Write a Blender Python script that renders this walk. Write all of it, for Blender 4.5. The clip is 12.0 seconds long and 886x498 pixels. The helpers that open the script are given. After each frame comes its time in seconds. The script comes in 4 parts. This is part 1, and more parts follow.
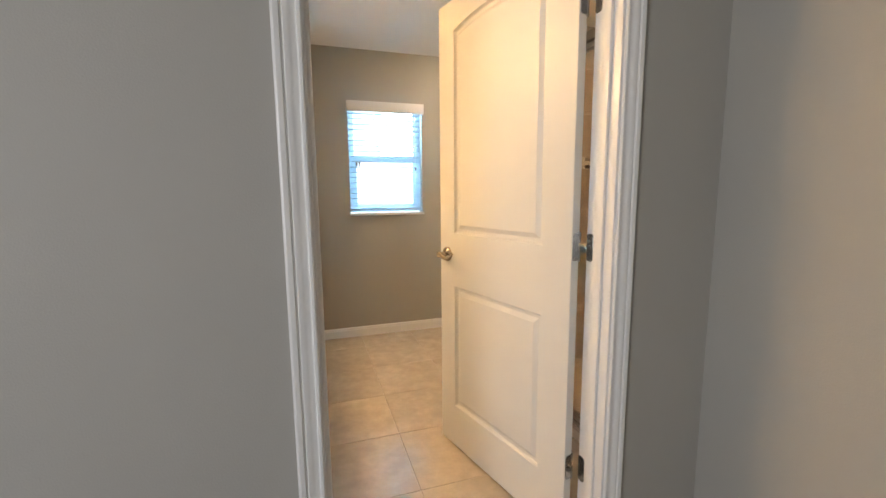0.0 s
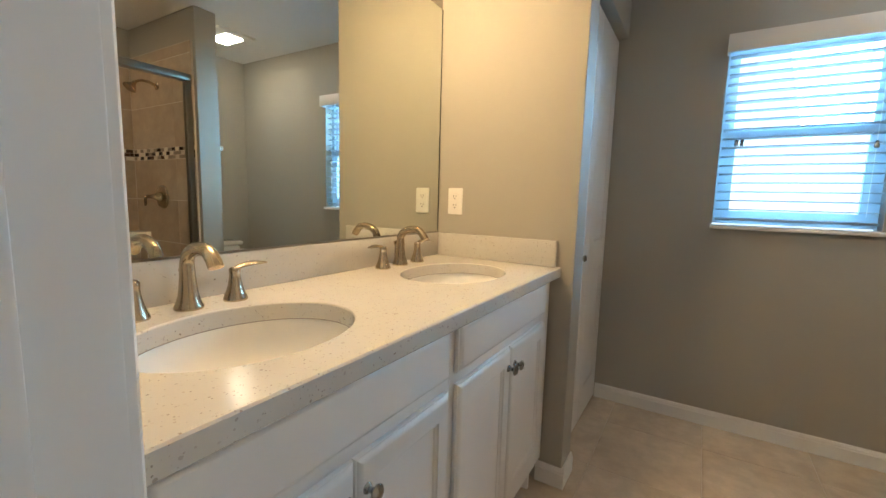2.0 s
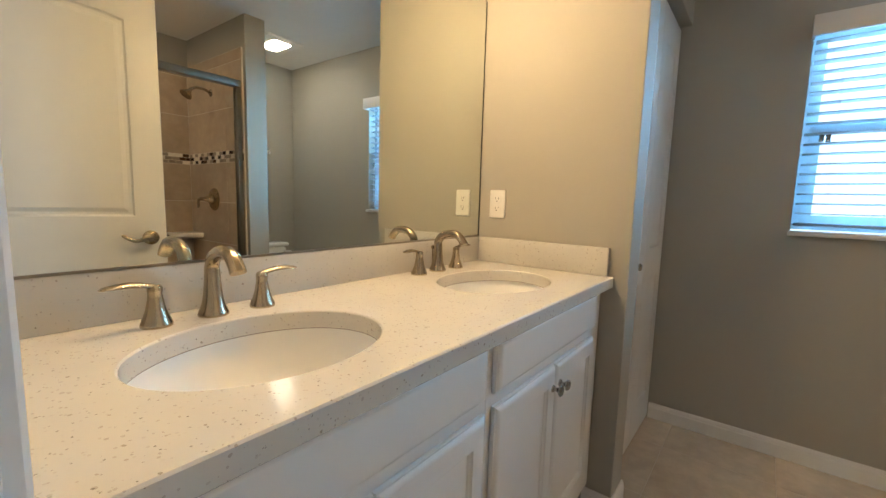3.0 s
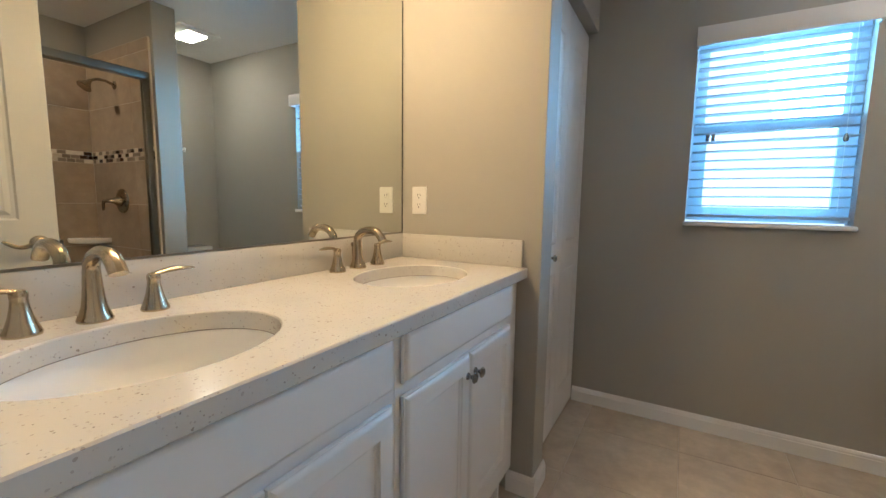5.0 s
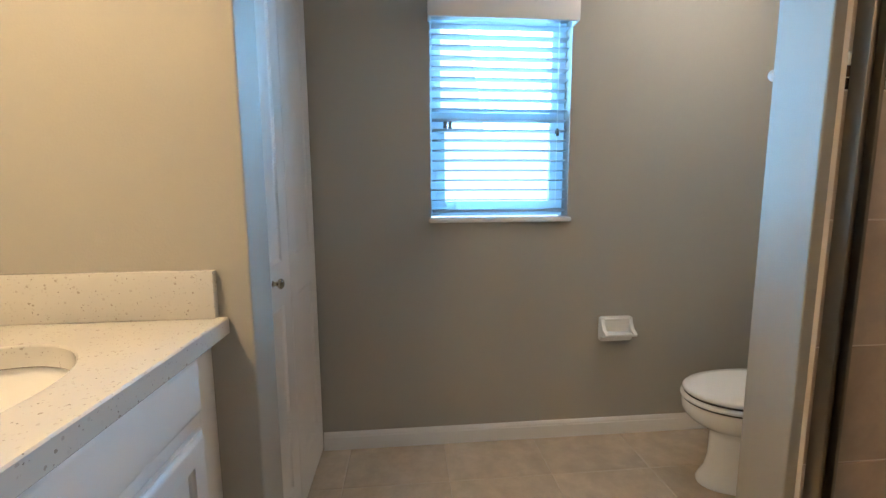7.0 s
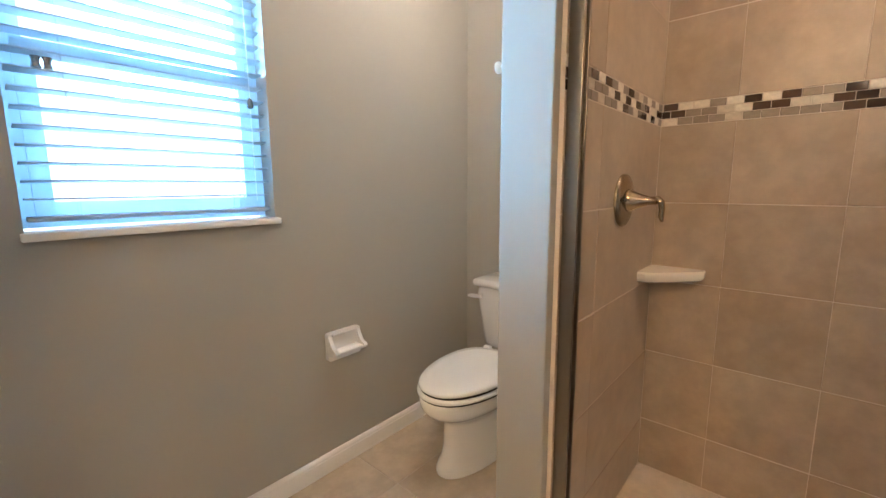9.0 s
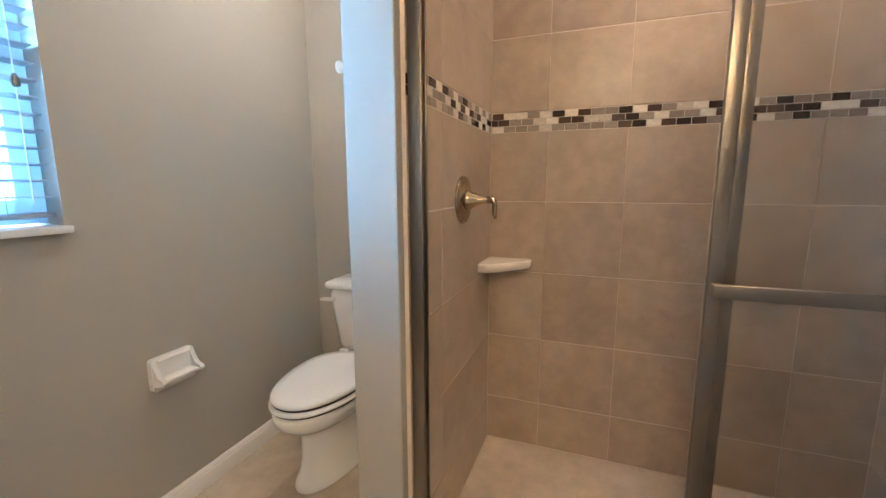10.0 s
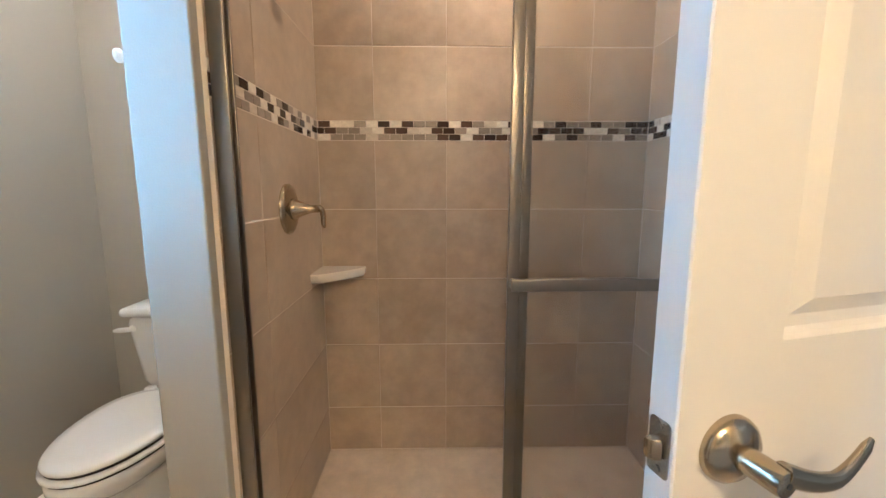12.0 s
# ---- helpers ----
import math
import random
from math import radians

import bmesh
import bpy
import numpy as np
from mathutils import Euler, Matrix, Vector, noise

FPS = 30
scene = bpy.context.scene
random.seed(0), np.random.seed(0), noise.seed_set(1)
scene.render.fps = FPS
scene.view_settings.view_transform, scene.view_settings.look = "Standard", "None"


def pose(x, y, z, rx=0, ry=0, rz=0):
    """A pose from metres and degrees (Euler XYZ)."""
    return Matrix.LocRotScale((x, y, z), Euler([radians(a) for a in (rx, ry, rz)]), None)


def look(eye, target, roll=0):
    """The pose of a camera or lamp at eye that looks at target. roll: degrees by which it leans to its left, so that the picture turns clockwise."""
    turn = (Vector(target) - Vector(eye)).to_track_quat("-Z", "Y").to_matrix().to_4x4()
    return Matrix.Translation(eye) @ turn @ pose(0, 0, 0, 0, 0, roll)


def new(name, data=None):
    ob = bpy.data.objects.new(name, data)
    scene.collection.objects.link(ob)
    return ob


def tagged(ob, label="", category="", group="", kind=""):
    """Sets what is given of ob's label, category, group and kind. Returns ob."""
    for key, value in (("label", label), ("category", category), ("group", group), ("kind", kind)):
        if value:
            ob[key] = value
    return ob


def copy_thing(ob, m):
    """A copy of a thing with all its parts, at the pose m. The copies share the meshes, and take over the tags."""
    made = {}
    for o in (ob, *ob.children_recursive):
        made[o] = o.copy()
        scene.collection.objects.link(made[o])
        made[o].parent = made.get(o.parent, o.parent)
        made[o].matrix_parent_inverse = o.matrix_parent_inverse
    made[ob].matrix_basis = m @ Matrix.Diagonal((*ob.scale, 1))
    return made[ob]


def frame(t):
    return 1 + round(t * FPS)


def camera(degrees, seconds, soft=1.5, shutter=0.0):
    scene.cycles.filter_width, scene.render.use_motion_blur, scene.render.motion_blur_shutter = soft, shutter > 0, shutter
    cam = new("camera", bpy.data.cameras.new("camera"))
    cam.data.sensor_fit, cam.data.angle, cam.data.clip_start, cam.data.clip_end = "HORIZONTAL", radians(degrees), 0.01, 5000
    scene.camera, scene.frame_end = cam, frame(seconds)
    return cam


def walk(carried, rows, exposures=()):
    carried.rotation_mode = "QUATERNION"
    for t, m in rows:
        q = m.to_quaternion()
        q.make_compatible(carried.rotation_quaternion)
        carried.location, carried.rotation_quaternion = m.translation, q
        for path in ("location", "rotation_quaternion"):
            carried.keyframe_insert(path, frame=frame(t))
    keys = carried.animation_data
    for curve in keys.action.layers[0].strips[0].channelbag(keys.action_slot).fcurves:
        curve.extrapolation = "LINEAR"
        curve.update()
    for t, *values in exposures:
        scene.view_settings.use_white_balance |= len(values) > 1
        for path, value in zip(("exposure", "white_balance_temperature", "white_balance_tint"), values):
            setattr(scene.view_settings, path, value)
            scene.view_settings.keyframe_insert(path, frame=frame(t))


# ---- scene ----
cam = camera(94.2, 12.0)
PATH = [
    (0, (0.709, 0.034, 1.219), (1.323, 1.918, 0.951), -0.5),
    (0.5, (0.948, 0.336, 1.2), (1.062, 2.316, 0.94), 0.0),
    (0.8, (1.034, 0.521, 1.19), (0.835, 2.493, 0.923), 0.5),
    (1, (1.062, 0.629, 1.174), (0.674, 2.575, 0.92), 0.8),
    (1.5, (1.05, 0.862, 1.157), (0.272, 2.687, 0.904), 1.3),
    (2, (0.994, 1.035, 1.154), (-0.052, 2.723, 0.911), 1.5),
    (2.5, (0.956, 1.116, 1.154), (-0.23, 2.708, 0.917), 1.6),
    (2.7, (0.956, 1.119, 1.152), (-0.264, 2.687, 0.918), 1.6),
    (4.3, (0.992, 1.112, 1.154), (-0.201, 2.701, 0.93), 1.2),
    (4.5, (1.008, 1.122, 1.155), (-0.145, 2.74, 0.927), 1.1),
    (5, (1.04, 1.153, 1.141), (0.042, 2.871, 0.912), 0.8),
    (5.5, (1.018, 1.277, 1.137), (0.247, 3.107, 0.897), 0.5),
    (6, (0.99, 1.428, 1.13), (0.495, 3.35, 0.889), 0.2),
    (6.5, (0.978, 1.573, 1.128), (0.785, 3.549, 0.889), -0.2),
    (6.7, (0.937, 1.632, 1.142), (0.892, 3.617, 0.898), -0.3),
    (8.3, (0.937, 2.044, 1.164), (2.004, 3.709, 0.864), -0.3),
    (8.5, (0.951, 2.079, 1.165), (2.15, 3.651, 0.865), -0.4),
    (9, (0.971, 2.152, 1.164), (2.458, 3.455, 0.861), -0.4),
    (9.5, (0.986, 2.162, 1.175), (2.692, 3.158, 0.859), -0.3),
    (10, (0.968, 2.144, 1.17), (2.816, 2.843, 0.858), -0.2),
    (10.5, (0.96, 2.13, 1.171), (2.874, 2.615, 0.856), -0.1),
    (11, (0.948, 2.128, 1.166), (2.897, 2.46, 0.86), -0.1),
    (11.5, (0.952, 2.138, 1.169), (2.921, 2.314, 0.865), 0.0),
    (12, (0.963, 2.104, 1.183), (2.942, 2.063, 0.892), 0.0),
]

# exposure and white balance drift of the handheld camera
EXPO = [(0.0, 0.70, 7400, 22), (0.5, 0.56, 7200, 23), (1.0, 0.28, 6650, 17), (2.5, 0.14, 6300, 16), (5.0, 0.08, 5800, 17), (6.5, 0.10, 5800, 17), (8.5, 0.77, 6250, 21), (9.5, 0.66, 6100, 23), (10.5, 0.90, 5700, 18), (12.0, 0.86, 5700, 18)]
walk(cam, [(t, look(eye, target, roll)) for t, eye, target, roll in PATH], EXPO)

# ---- world and light ----
world = bpy.data.worlds.new("sky")
scene.world = world
world.use_nodes = True
wn = world.node_tree.nodes
sky = wn.new("ShaderNodeTexSky")
sky.sky_type, sky.sun_disc = "NISHITA", False
sky.sun_elevation, sky.sun_rotation = radians(50), radians(200)
wn["Background"].inputs["Strength"].default_value = 0.1
world.node_tree.links.new(sky.outputs[0], wn["Background"].inputs[0])

sun = new("sun", bpy.data.lights.new("sun", "SUN"))
sun.data.energy, sun.data.angle, sun.data.color = 2.5, radians(0.5), (1.0, 0.95, 0.88)
sun.matrix_world = look((0, 0, 10), (-1.7, -4.7, 4))


def area_lamp(name, eye, target, w, h, power, color):
    lamp = new(name, bpy.data.lights.new(name, "AREA"))
    lamp.data.shape, lamp.data.size, lamp.data.size_y = "RECTANGLE", w, h
    lamp.data.energy, lamp.data.color = power, color
    lamp.matrix_world = look(eye, target)
    return lamp


DAY = (0.25, 0.66, 1.0)
WARM = (1.0, 0.70, 0.34)
SOFTWHITE = (1.0, 0.88, 0.68)
# two unseen fill lamps outside stand in for blue skylight on cabinets and partition
area_lamp("sky_fill_over_bathroom_window", (2.05, 4.70, 2.15), (1.20, 3.1, 1.05), 1.3, 1.1, 220, DAY)
area_lamp("sky_fill_beside_bathroom_window", (0.30, 5.0, 1.75), (1.80, 2.9, 1.15), 1.1, 1.3, 215, DAY)
# added daylight fill on the bedroom's west side, from no visible source
area_lamp("bedroom_daylight_fill", (-1.93, -1.3, 1.45), (2.0, -0.2, 1.2), 0.9, 1.3, 36, (0.75, 0.89, 1.0))
VANITY_GLOW = 22.0
BULB_GLOW = 225.0
FAN_GLOW = 62.0
CAN_GLOW = 225.0


# ---- materials ----
def node_mat(name):
    m = bpy.data.materials.new(name)
    m.use_nodes = True
    nt = m.node_tree
    return m, nt, nt.nodes["Principled BSDF"]


def noise_node(nt, coord, scale, detail=4.0, rough=0.55):
    n = nt.nodes.new("ShaderNodeTexNoise")
    n.inputs["Scale"].default_value = scale
    n.inputs["Detail"].default_value = detail
    n.inputs["Roughness"].default_value = rough
    nt.links.new(coord, n.inputs["Vector"])
    return n


def mix_color(nt, fac, a, b):
    n = nt.nodes.new("ShaderNodeMix")
    n.data_type = "RGBA"
    for sock, v in ((n.inputs[0], fac), (n.inputs[6], a), (n.inputs[7], b)):
        if hasattr(v, "is_linked"):
            nt.links.new(v, sock)
        elif isinstance(v, (int, float)):
            sock.default_value = v
        else:
            sock.default_value = (*v, 1.0)
    return n.outputs[2]


def ramp(nt, fac, stops, constant=False):
    n = nt.nodes.new("ShaderNodeValToRGB")
    if constant:
        n.color_ramp.interpolation = "CONSTANT"
    e = n.color_ramp.elements
    while len(e) < len(stops):
        e.new(0.5)
    for el, (p, c) in zip(e, stops):
        el.position = p
        el.color = (*c, 1.0) if len(c) == 3 else c
    nt.links.new(fac, n.inputs[0])
    return n.outputs[0]


def math_node(nt, op, a, b):
    n = nt.nodes.new("ShaderNodeMath")
    n.operation = op
    for sock, v in zip(n.inputs, (a, b)):
        if hasattr(v, "is_linked"):
            nt.links.new(v, sock)
        else:
            sock.default_value = v
    return n.outputs[0]


def bump(nt, bsdf, height, strength, dist=0.002):
    b = nt.nodes.new("ShaderNodeBump")
    b.inputs["Strength"].default_value = strength
    b.inputs["Distance"].default_value = dist
    nt.links.new(height, b.inputs["Height"])
    nt.links.new(b.outputs[0], bsdf.inputs["Normal"])


def surface(name, dark, light, rough, metal=0.0, big=2.0, fine=160.0, relief=0.15, spec=0.5, rough_var=0.06, dist=0.002, coat=0.0):
    """Two-scale paint, porcelain, metal or stone: blotches between two colours, fine bump, uneven gloss."""
    m, nt, b = node_mat(name)
    co = nt.nodes.new("ShaderNodeTexCoord").outputs["Object"]
    n1, n2 = noise_node(nt, co, big), noise_node(nt, co, fine, 3.0)
    c = mix_color(nt, n1.outputs[0], dark, light)
    nt.links.new(c, b.inputs["Base Color"])
    r = math_node(nt, "MULTIPLY_ADD", n1.outputs[0], rough_var * 2)
    r.node.inputs[2].default_value = rough - rough_var
    nt.links.new(r, b.inputs["Roughness"])
    b.inputs["Metallic"].default_value = metal
    b.inputs["Specular IOR Level"].default_value = spec
    b.inputs["Coat Weight"].default_value = coat
    if relief:
        bump(nt, b, n2.outputs[0], relief, dist)
    return m


def translucent(m, color, share):
    """Lets a share of the light through thin white plastic."""
    nt = m.node_tree
    tr, mix = nt.nodes.new("ShaderNodeBsdfTranslucent"), nt.nodes.new("ShaderNodeMixShader")
    tr.inputs["Color"].default_value = (*color, 1)
    mix.inputs[0].default_value = share
    nt.links.new(nt.nodes["Principled BSDF"].outputs[0], mix.inputs[1])
    nt.links.new(tr.outputs[0], mix.inputs[2])
    nt.links.new(mix.outputs[0], nt.nodes["Material Output"].inputs["Surface"])
    return m


def glow(name, color, strength, base=(0.8, 0.8, 0.8)):
    m, nt, b = node_mat(name)
    b.inputs["Base Color"].default_value = (*base, 1)
    b.inputs["Emission Color"].default_value = (*color, 1)
    b.inputs["Emission Strength"].default_value = strength
    return m


WALL = surface("greige_wall_paint", (0.378, 0.358, 0.311), (0.408, 0.388, 0.340), 0.62, big=1.3, fine=230, relief=0.25, spec=0.35)
BEDWALL = surface("grey_bedroom_wall_paint", (0.385, 0.37, 0.335), (0.41, 0.395, 0.36), 0.62, big=1.3, fine=230, relief=0.25, spec=0.35)
CEIL = surface("white_ceiling_texture", (0.82, 0.81, 0.785), (0.87, 0.86, 0.84), 0.8, big=3, fine=38, relief=0.5, dist=0.004)
TRIM = surface("white_trim_gloss_paint", (0.76, 0.75, 0.73), (0.81, 0.80, 0.78), 0.30, big=4, fine=70, relief=0.012, rough_var=0.015)
DOORP = surface("white_door_paint", (0.67, 0.65, 0.615), (0.71, 0.69, 0.655), 0.38, big=3, fine=120, relief=0.10)
CABW = surface("white_cabinet_paint", (0.76, 0.75, 0.735), (0.80, 0.795, 0.78), 0.33, big=4, fine=90, relief=0.06)
PORC = surface("white_porcelain", (0.80, 0.80, 0.78), (0.84, 0.835, 0.82), 0.07, big=2, fine=20, relief=0.006, rough_var=0.02)
CERAM = surface("cream_ceramic", (0.76, 0.71, 0.62), (0.81, 0.76, 0.68), 0.16, big=8, fine=40, relief=0.02, coat=0.3)
PLATE = surface("white_plastic_plate", (0.78, 0.77, 0.73), (0.81, 0.80, 0.76), 0.35, big=20, fine=150, relief=0.03)
SEAL = surface("grey_sealant", (0.16, 0.14, 0.12), (0.22, 0.20, 0.17), 0.5, big=30)
# near-black patches paint the shade in holes and seat gaps; also the mirror edge
DARK = surface("near_black_fill", (0.02, 0.02, 0.02), (0.03, 0.03, 0.03), 0.6)
NICKEL = surface("brushed_nickel", (0.40, 0.33, 0.235), (0.49, 0.41, 0.30), 0.20, metal=1.0, big=9, fine=420, relief=0.06, rough_var=0.07)
SATIN = surface("satin_nickel_frame", (0.24, 0.212, 0.178), (0.29, 0.26, 0.22), 0.32, metal=1.0, big=2, fine=420, relief=0.015, rough_var=0.02)
STEEL = surface("hinge_steel", (0.32, 0.315, 0.305), (0.42, 0.415, 0.405), 0.26, metal=1.0, big=30, fine=300, relief=0.08)
VALANCE = surface("white_valance_board", (0.72, 0.71, 0.70), (0.76, 0.75, 0.74), 0.42, big=5, fine=70, relief=0.03)
# vinyl and slats are greyed to paint in their backlit shade
VINYL = surface("shade_greyed_white_vinyl", (0.40, 0.41, 0.42), (0.44, 0.45, 0.46), 0.35, big=5, fine=90, relief=0.04)
SLAT = surface("shade_greyed_white_slat", (0.38, 0.39, 0.40), (0.42, 0.43, 0.44), 0.5, big=6, fine=60, relief=0.06)
# bluish translucency stands in for the blue daylight glow round the window
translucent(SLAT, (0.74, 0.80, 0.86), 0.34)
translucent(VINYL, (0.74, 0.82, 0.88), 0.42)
GROUT = surface("beige_grout", (0.66, 0.58, 0.49), (0.72, 0.64, 0.55), 0.85, big=6, fine=300, relief=0.4)
FGROUT = surface("sand_floor_grout", (0.47, 0.41, 0.335), (0.54, 0.475, 0.39), 0.85, big=6, fine=300, relief=0.4)
BULBS = glow("frosted_bulb_glass", WARM, VANITY_GLOW)
BULB = glow("bare_bulb_face", WARM, BULB_GLOW)
FANLENS = glow("fan_light_lens", SOFTWHITE, FAN_GLOW)
CANLENS = glow("shower_light_lens", (1.0, 0.76, 0.49), CAN_GLOW)
OUTSIDE = glow("daylight_backdrop_glow", (0.80, 0.91, 1.0), 1.0)
GROUND = surface("pale_gravel_ground", (0.22, 0.21, 0.18), (0.34, 0.32, 0.28), 0.9, big=3, fine=60, relief=0.5)
CARPET = surface("beige_bedroom_carpet", (0.30, 0.26, 0.21), (0.40, 0.36, 0.30), 0.95, big=30, fine=500, relief=0.9, dist=0.006)


def stone_tile(name, a, b, c, rough, spread, tone):
    """Mottled ceramic tile; each piece takes its own tone and its own patch of the mottling."""
    m, nt, bs = node_mat(name)
    co = nt.nodes.new("ShaderNodeTexCoord").outputs["Object"]
    info = nt.nodes.new("ShaderNodeObjectInfo")
    off = nt.nodes.new("ShaderNodeVectorMath")
    off.operation = "ADD"
    comb = nt.nodes.new("ShaderNodeCombineXYZ")
    k = math_node(nt, "MULTIPLY", info.outputs["Random"], 37.0)
    for s in comb.inputs:
        nt.links.new(k, s)
    nt.links.new(co, off.inputs[0])
    nt.links.new(comb.outputs[0], off.inputs[1])
    n1, n2, n3 = (noise_node(nt, off.outputs[0], s, 6.0, 0.62) for s in (3.2, 14.0, 150.0))
    base = ramp(nt, n1.outputs[0], ((0.28, a), (0.5, b), (0.74, c)))
    fleck = ramp(nt, n2.outputs[0], ((0.38, (0.90, 0.90, 0.90)), (0.68, (1.06, 1.05, 1.04))))
    t = math_node(nt, "MULTIPLY_ADD", info.outputs["Random"], spread)
    t.node.inputs[2].default_value = tone
    mul = nt.nodes.new("ShaderNodeMix")
    mul.data_type, mul.blend_type = "RGBA", "MULTIPLY"
    mul.inputs[0].default_value = 1.0
    nt.links.new(base, mul.inputs[6])
    nt.links.new(fleck, mul.inputs[7])
    sc = nt.nodes.new("ShaderNodeVectorMath")
    sc.operation = "SCALE"
    nt.links.new(mul.outputs[2], sc.inputs[0])
    nt.links.new(t, sc.inputs["Scale"])
    nt.links.new(sc.outputs[0], bs.inputs["Base Color"])
    r = math_node(nt, "MULTIPLY_ADD", n2.outputs[0], 0.05)
    r.node.inputs[2].default_value = rough - 0.025
    nt.links.new(r, bs.inputs["Roughness"])
    h = math_node(nt, "ADD", n3.outputs[0], n2.outputs[0])
    bump(nt, bs, h, 0.035, 0.001)
    return m


WTILE = stone_tile("beige_stone_look_wall_tile", (0.385, 0.298, 0.216), (0.445, 0.352, 0.262), (0.51, 0.415, 0.32), 0.30, 0.10, 0.95)
FTILE = stone_tile("sand_floor_tile", (0.47, 0.395, 0.31), (0.53, 0.45, 0.355), (0.59, 0.505, 0.405), 0.20, 0.10, 0.97)


PTILE = stone_tile("pale_shower_floor_tile", (0.52, 0.43, 0.34), (0.60, 0.505, 0.41), (0.67, 0.58, 0.485), 0.42, 0.08, 0.96)


def mosaic_mat():
    m, nt, bs = node_mat("mixed_glass_and_stone_mosaic")
    info = nt.nodes.new("ShaderNodeObjectInfo")
    co = nt.nodes.new("ShaderNodeTexCoord").outputs["Object"]
    r = info.outputs["Random"]
    col = ramp(nt, r, ((0.0, (0.030, 0.015, 0.010)), (0.19, (0.085, 0.050, 0.034)), (0.29, (0.235, 0.190, 0.148)), (0.52, (0.76, 0.70, 0.60)),
                       (0.77, (0.29, 0.240, 0.188)), (0.92, (0.58, 0.51, 0.42))), True)
    n = noise_node(nt, co, 60.0, 5.0)
    shade = ramp(nt, n.outputs[0], ((0.3, (0.86, 0.86, 0.86)), (0.7, (1.1, 1.1, 1.1))))
    mul = nt.nodes.new("ShaderNodeMix")
    mul.data_type, mul.blend_type = "RGBA", "MULTIPLY"
    mul.inputs[0].default_value = 1.0
    nt.links.new(col, mul.inputs[6])
    nt.links.new(shade, mul.inputs[7])
    nt.links.new(mul.outputs[2], bs.inputs["Base Color"])
    rr = ramp(nt, r, ((0.0, (0.06,) * 3), (0.29, (0.32,) * 3)), True)
    nt.links.new(rr, bs.inputs["Roughness"])
    return m


MOSAIC = mosaic_mat()


def quartz_mat():
    """Warm white engineered quartz with scattered brown and grey chips."""
    m, nt, bs = node_mat("flecked_white_quartz")
    co = nt.nodes.new("ShaderNodeTexCoord").outputs["Object"]
    n = noise_node(nt, co, 7.0, 5.0)
    base = mix_color(nt, n.outputs[0], (0.55, 0.53, 0.49), (0.62, 0.60, 0.56))
    out = base
    for scale, cut, radius, tint in ((150.0, 0.955, 0.40, (0.22, 0.17, 0.13)), (230.0, 0.92, 0.42, (0.38, 0.33, 0.28)), (300.0, 0.95, 0.42, (0.12, 0.095, 0.075))):
        v = nt.nodes.new("ShaderNodeTexVoronoi")
        v.inputs["Scale"].default_value = scale
        warp = nt.nodes.new("ShaderNodeVectorMath")
        warp.operation = "MULTIPLY_ADD"
        warp.inputs[1].default_value = (0.006, 0.006, 0.006)
        nn = noise_node(nt, co, 60.0, 2.0)
        nt.links.new(nn.outputs[1], warp.inputs[0])
        nt.links.new(co, warp.inputs[2])
        nt.links.new(warp.outputs[0], v.inputs["Vector"])
        sep = nt.nodes.new("ShaderNodeSeparateColor")
        nt.links.new(v.outputs["Color"], sep.inputs[0])
        pick = math_node(nt, "GREATER_THAN", sep.outputs[0], cut)
        near = math_node(nt, "LESS_THAN", v.outputs["Distance"], radius)
        f = math_node(nt, "MULTIPLY", pick, near)
        f = math_node(nt, "MULTIPLY", f, math_node(nt, "MULTIPLY", sep.outputs[1], 0.74))
        out = mix_color(nt, f, out, tint)
    nt.links.new(out, bs.inputs["Base Color"])
    bs.inputs["Roughness"].default_value = 0.15
    n2 = noise_node(nt, co, 30.0)
    bump(nt, bs, n2.outputs[0], 0.006, 0.001)
    return m


QUARTZ = quartz_mat()


def mirror_mat():
    m, nt, bs = node_mat("silvered_mirror")
    co = nt.nodes.new("ShaderNodeTexCoord").outputs["Object"]
    n = noise_node(nt, co, 2.0)
    c = mix_color(nt, n.outputs[0], (0.80, 0.83, 0.78), (0.82, 0.845, 0.80))
    nt.links.new(c, bs.inputs["Base Color"])
    bs.inputs["Metallic"].default_value = 1.0
    bs.inputs["Roughness"].default_value = 0.004
    return m


MIRROR = mirror_mat()


def glass_mat(name, color, rough=0.0):
    m, nt, bs = node_mat(name)
    bs.inputs["Base Color"].default_value = (*color, 1)
    bs.inputs["Transmission Weight"].default_value = 1.0
    bs.inputs["Roughness"].default_value = rough
    bs.inputs["IOR"].default_value = 1.36
    return m


PANE = glass_mat("clear_window_glass", (0.97, 0.99, 1.0))
SHOWERGLASS = glass_mat("clear_shower_glass", (0.955, 0.945, 0.915))


# ---- mesh helpers ----
def mesh_object(name, bm, material, smooth=False):
    bmesh.ops.recalc_face_normals(bm, faces=bm.faces)
    me = bpy.data.meshes.new(name)
    bm.to_mesh(me)
    bm.free()
    me.materials.append(material)
    if smooth:
        for p in me.polygons:
            p.use_smooth = True
        me.set_sharp_from_angle(angle=radians(smooth if smooth > 1 else 35))
    return new(name, me)


def part(name, bm, material, parent, label="", smooth=40):
    ob = mesh_object(name, bm, material, smooth)
    ob.parent = parent
    ob.matrix_parent_inverse = parent.matrix_basis.inverted() if parent.type == "EMPTY" else Matrix.Identity(4)
    if label:
        ob["label"] = label
    return ob


def thing(name, at, label, category, group="", kind=""):
    """An Empty at the base of a thing; parts are modelled in world coordinates and hang from it."""
    ob = new(name)
    ob.empty_display_size = 0.05
    ob.matrix_basis = Matrix.Translation(at)
    return tagged(ob, label, category, group, kind)


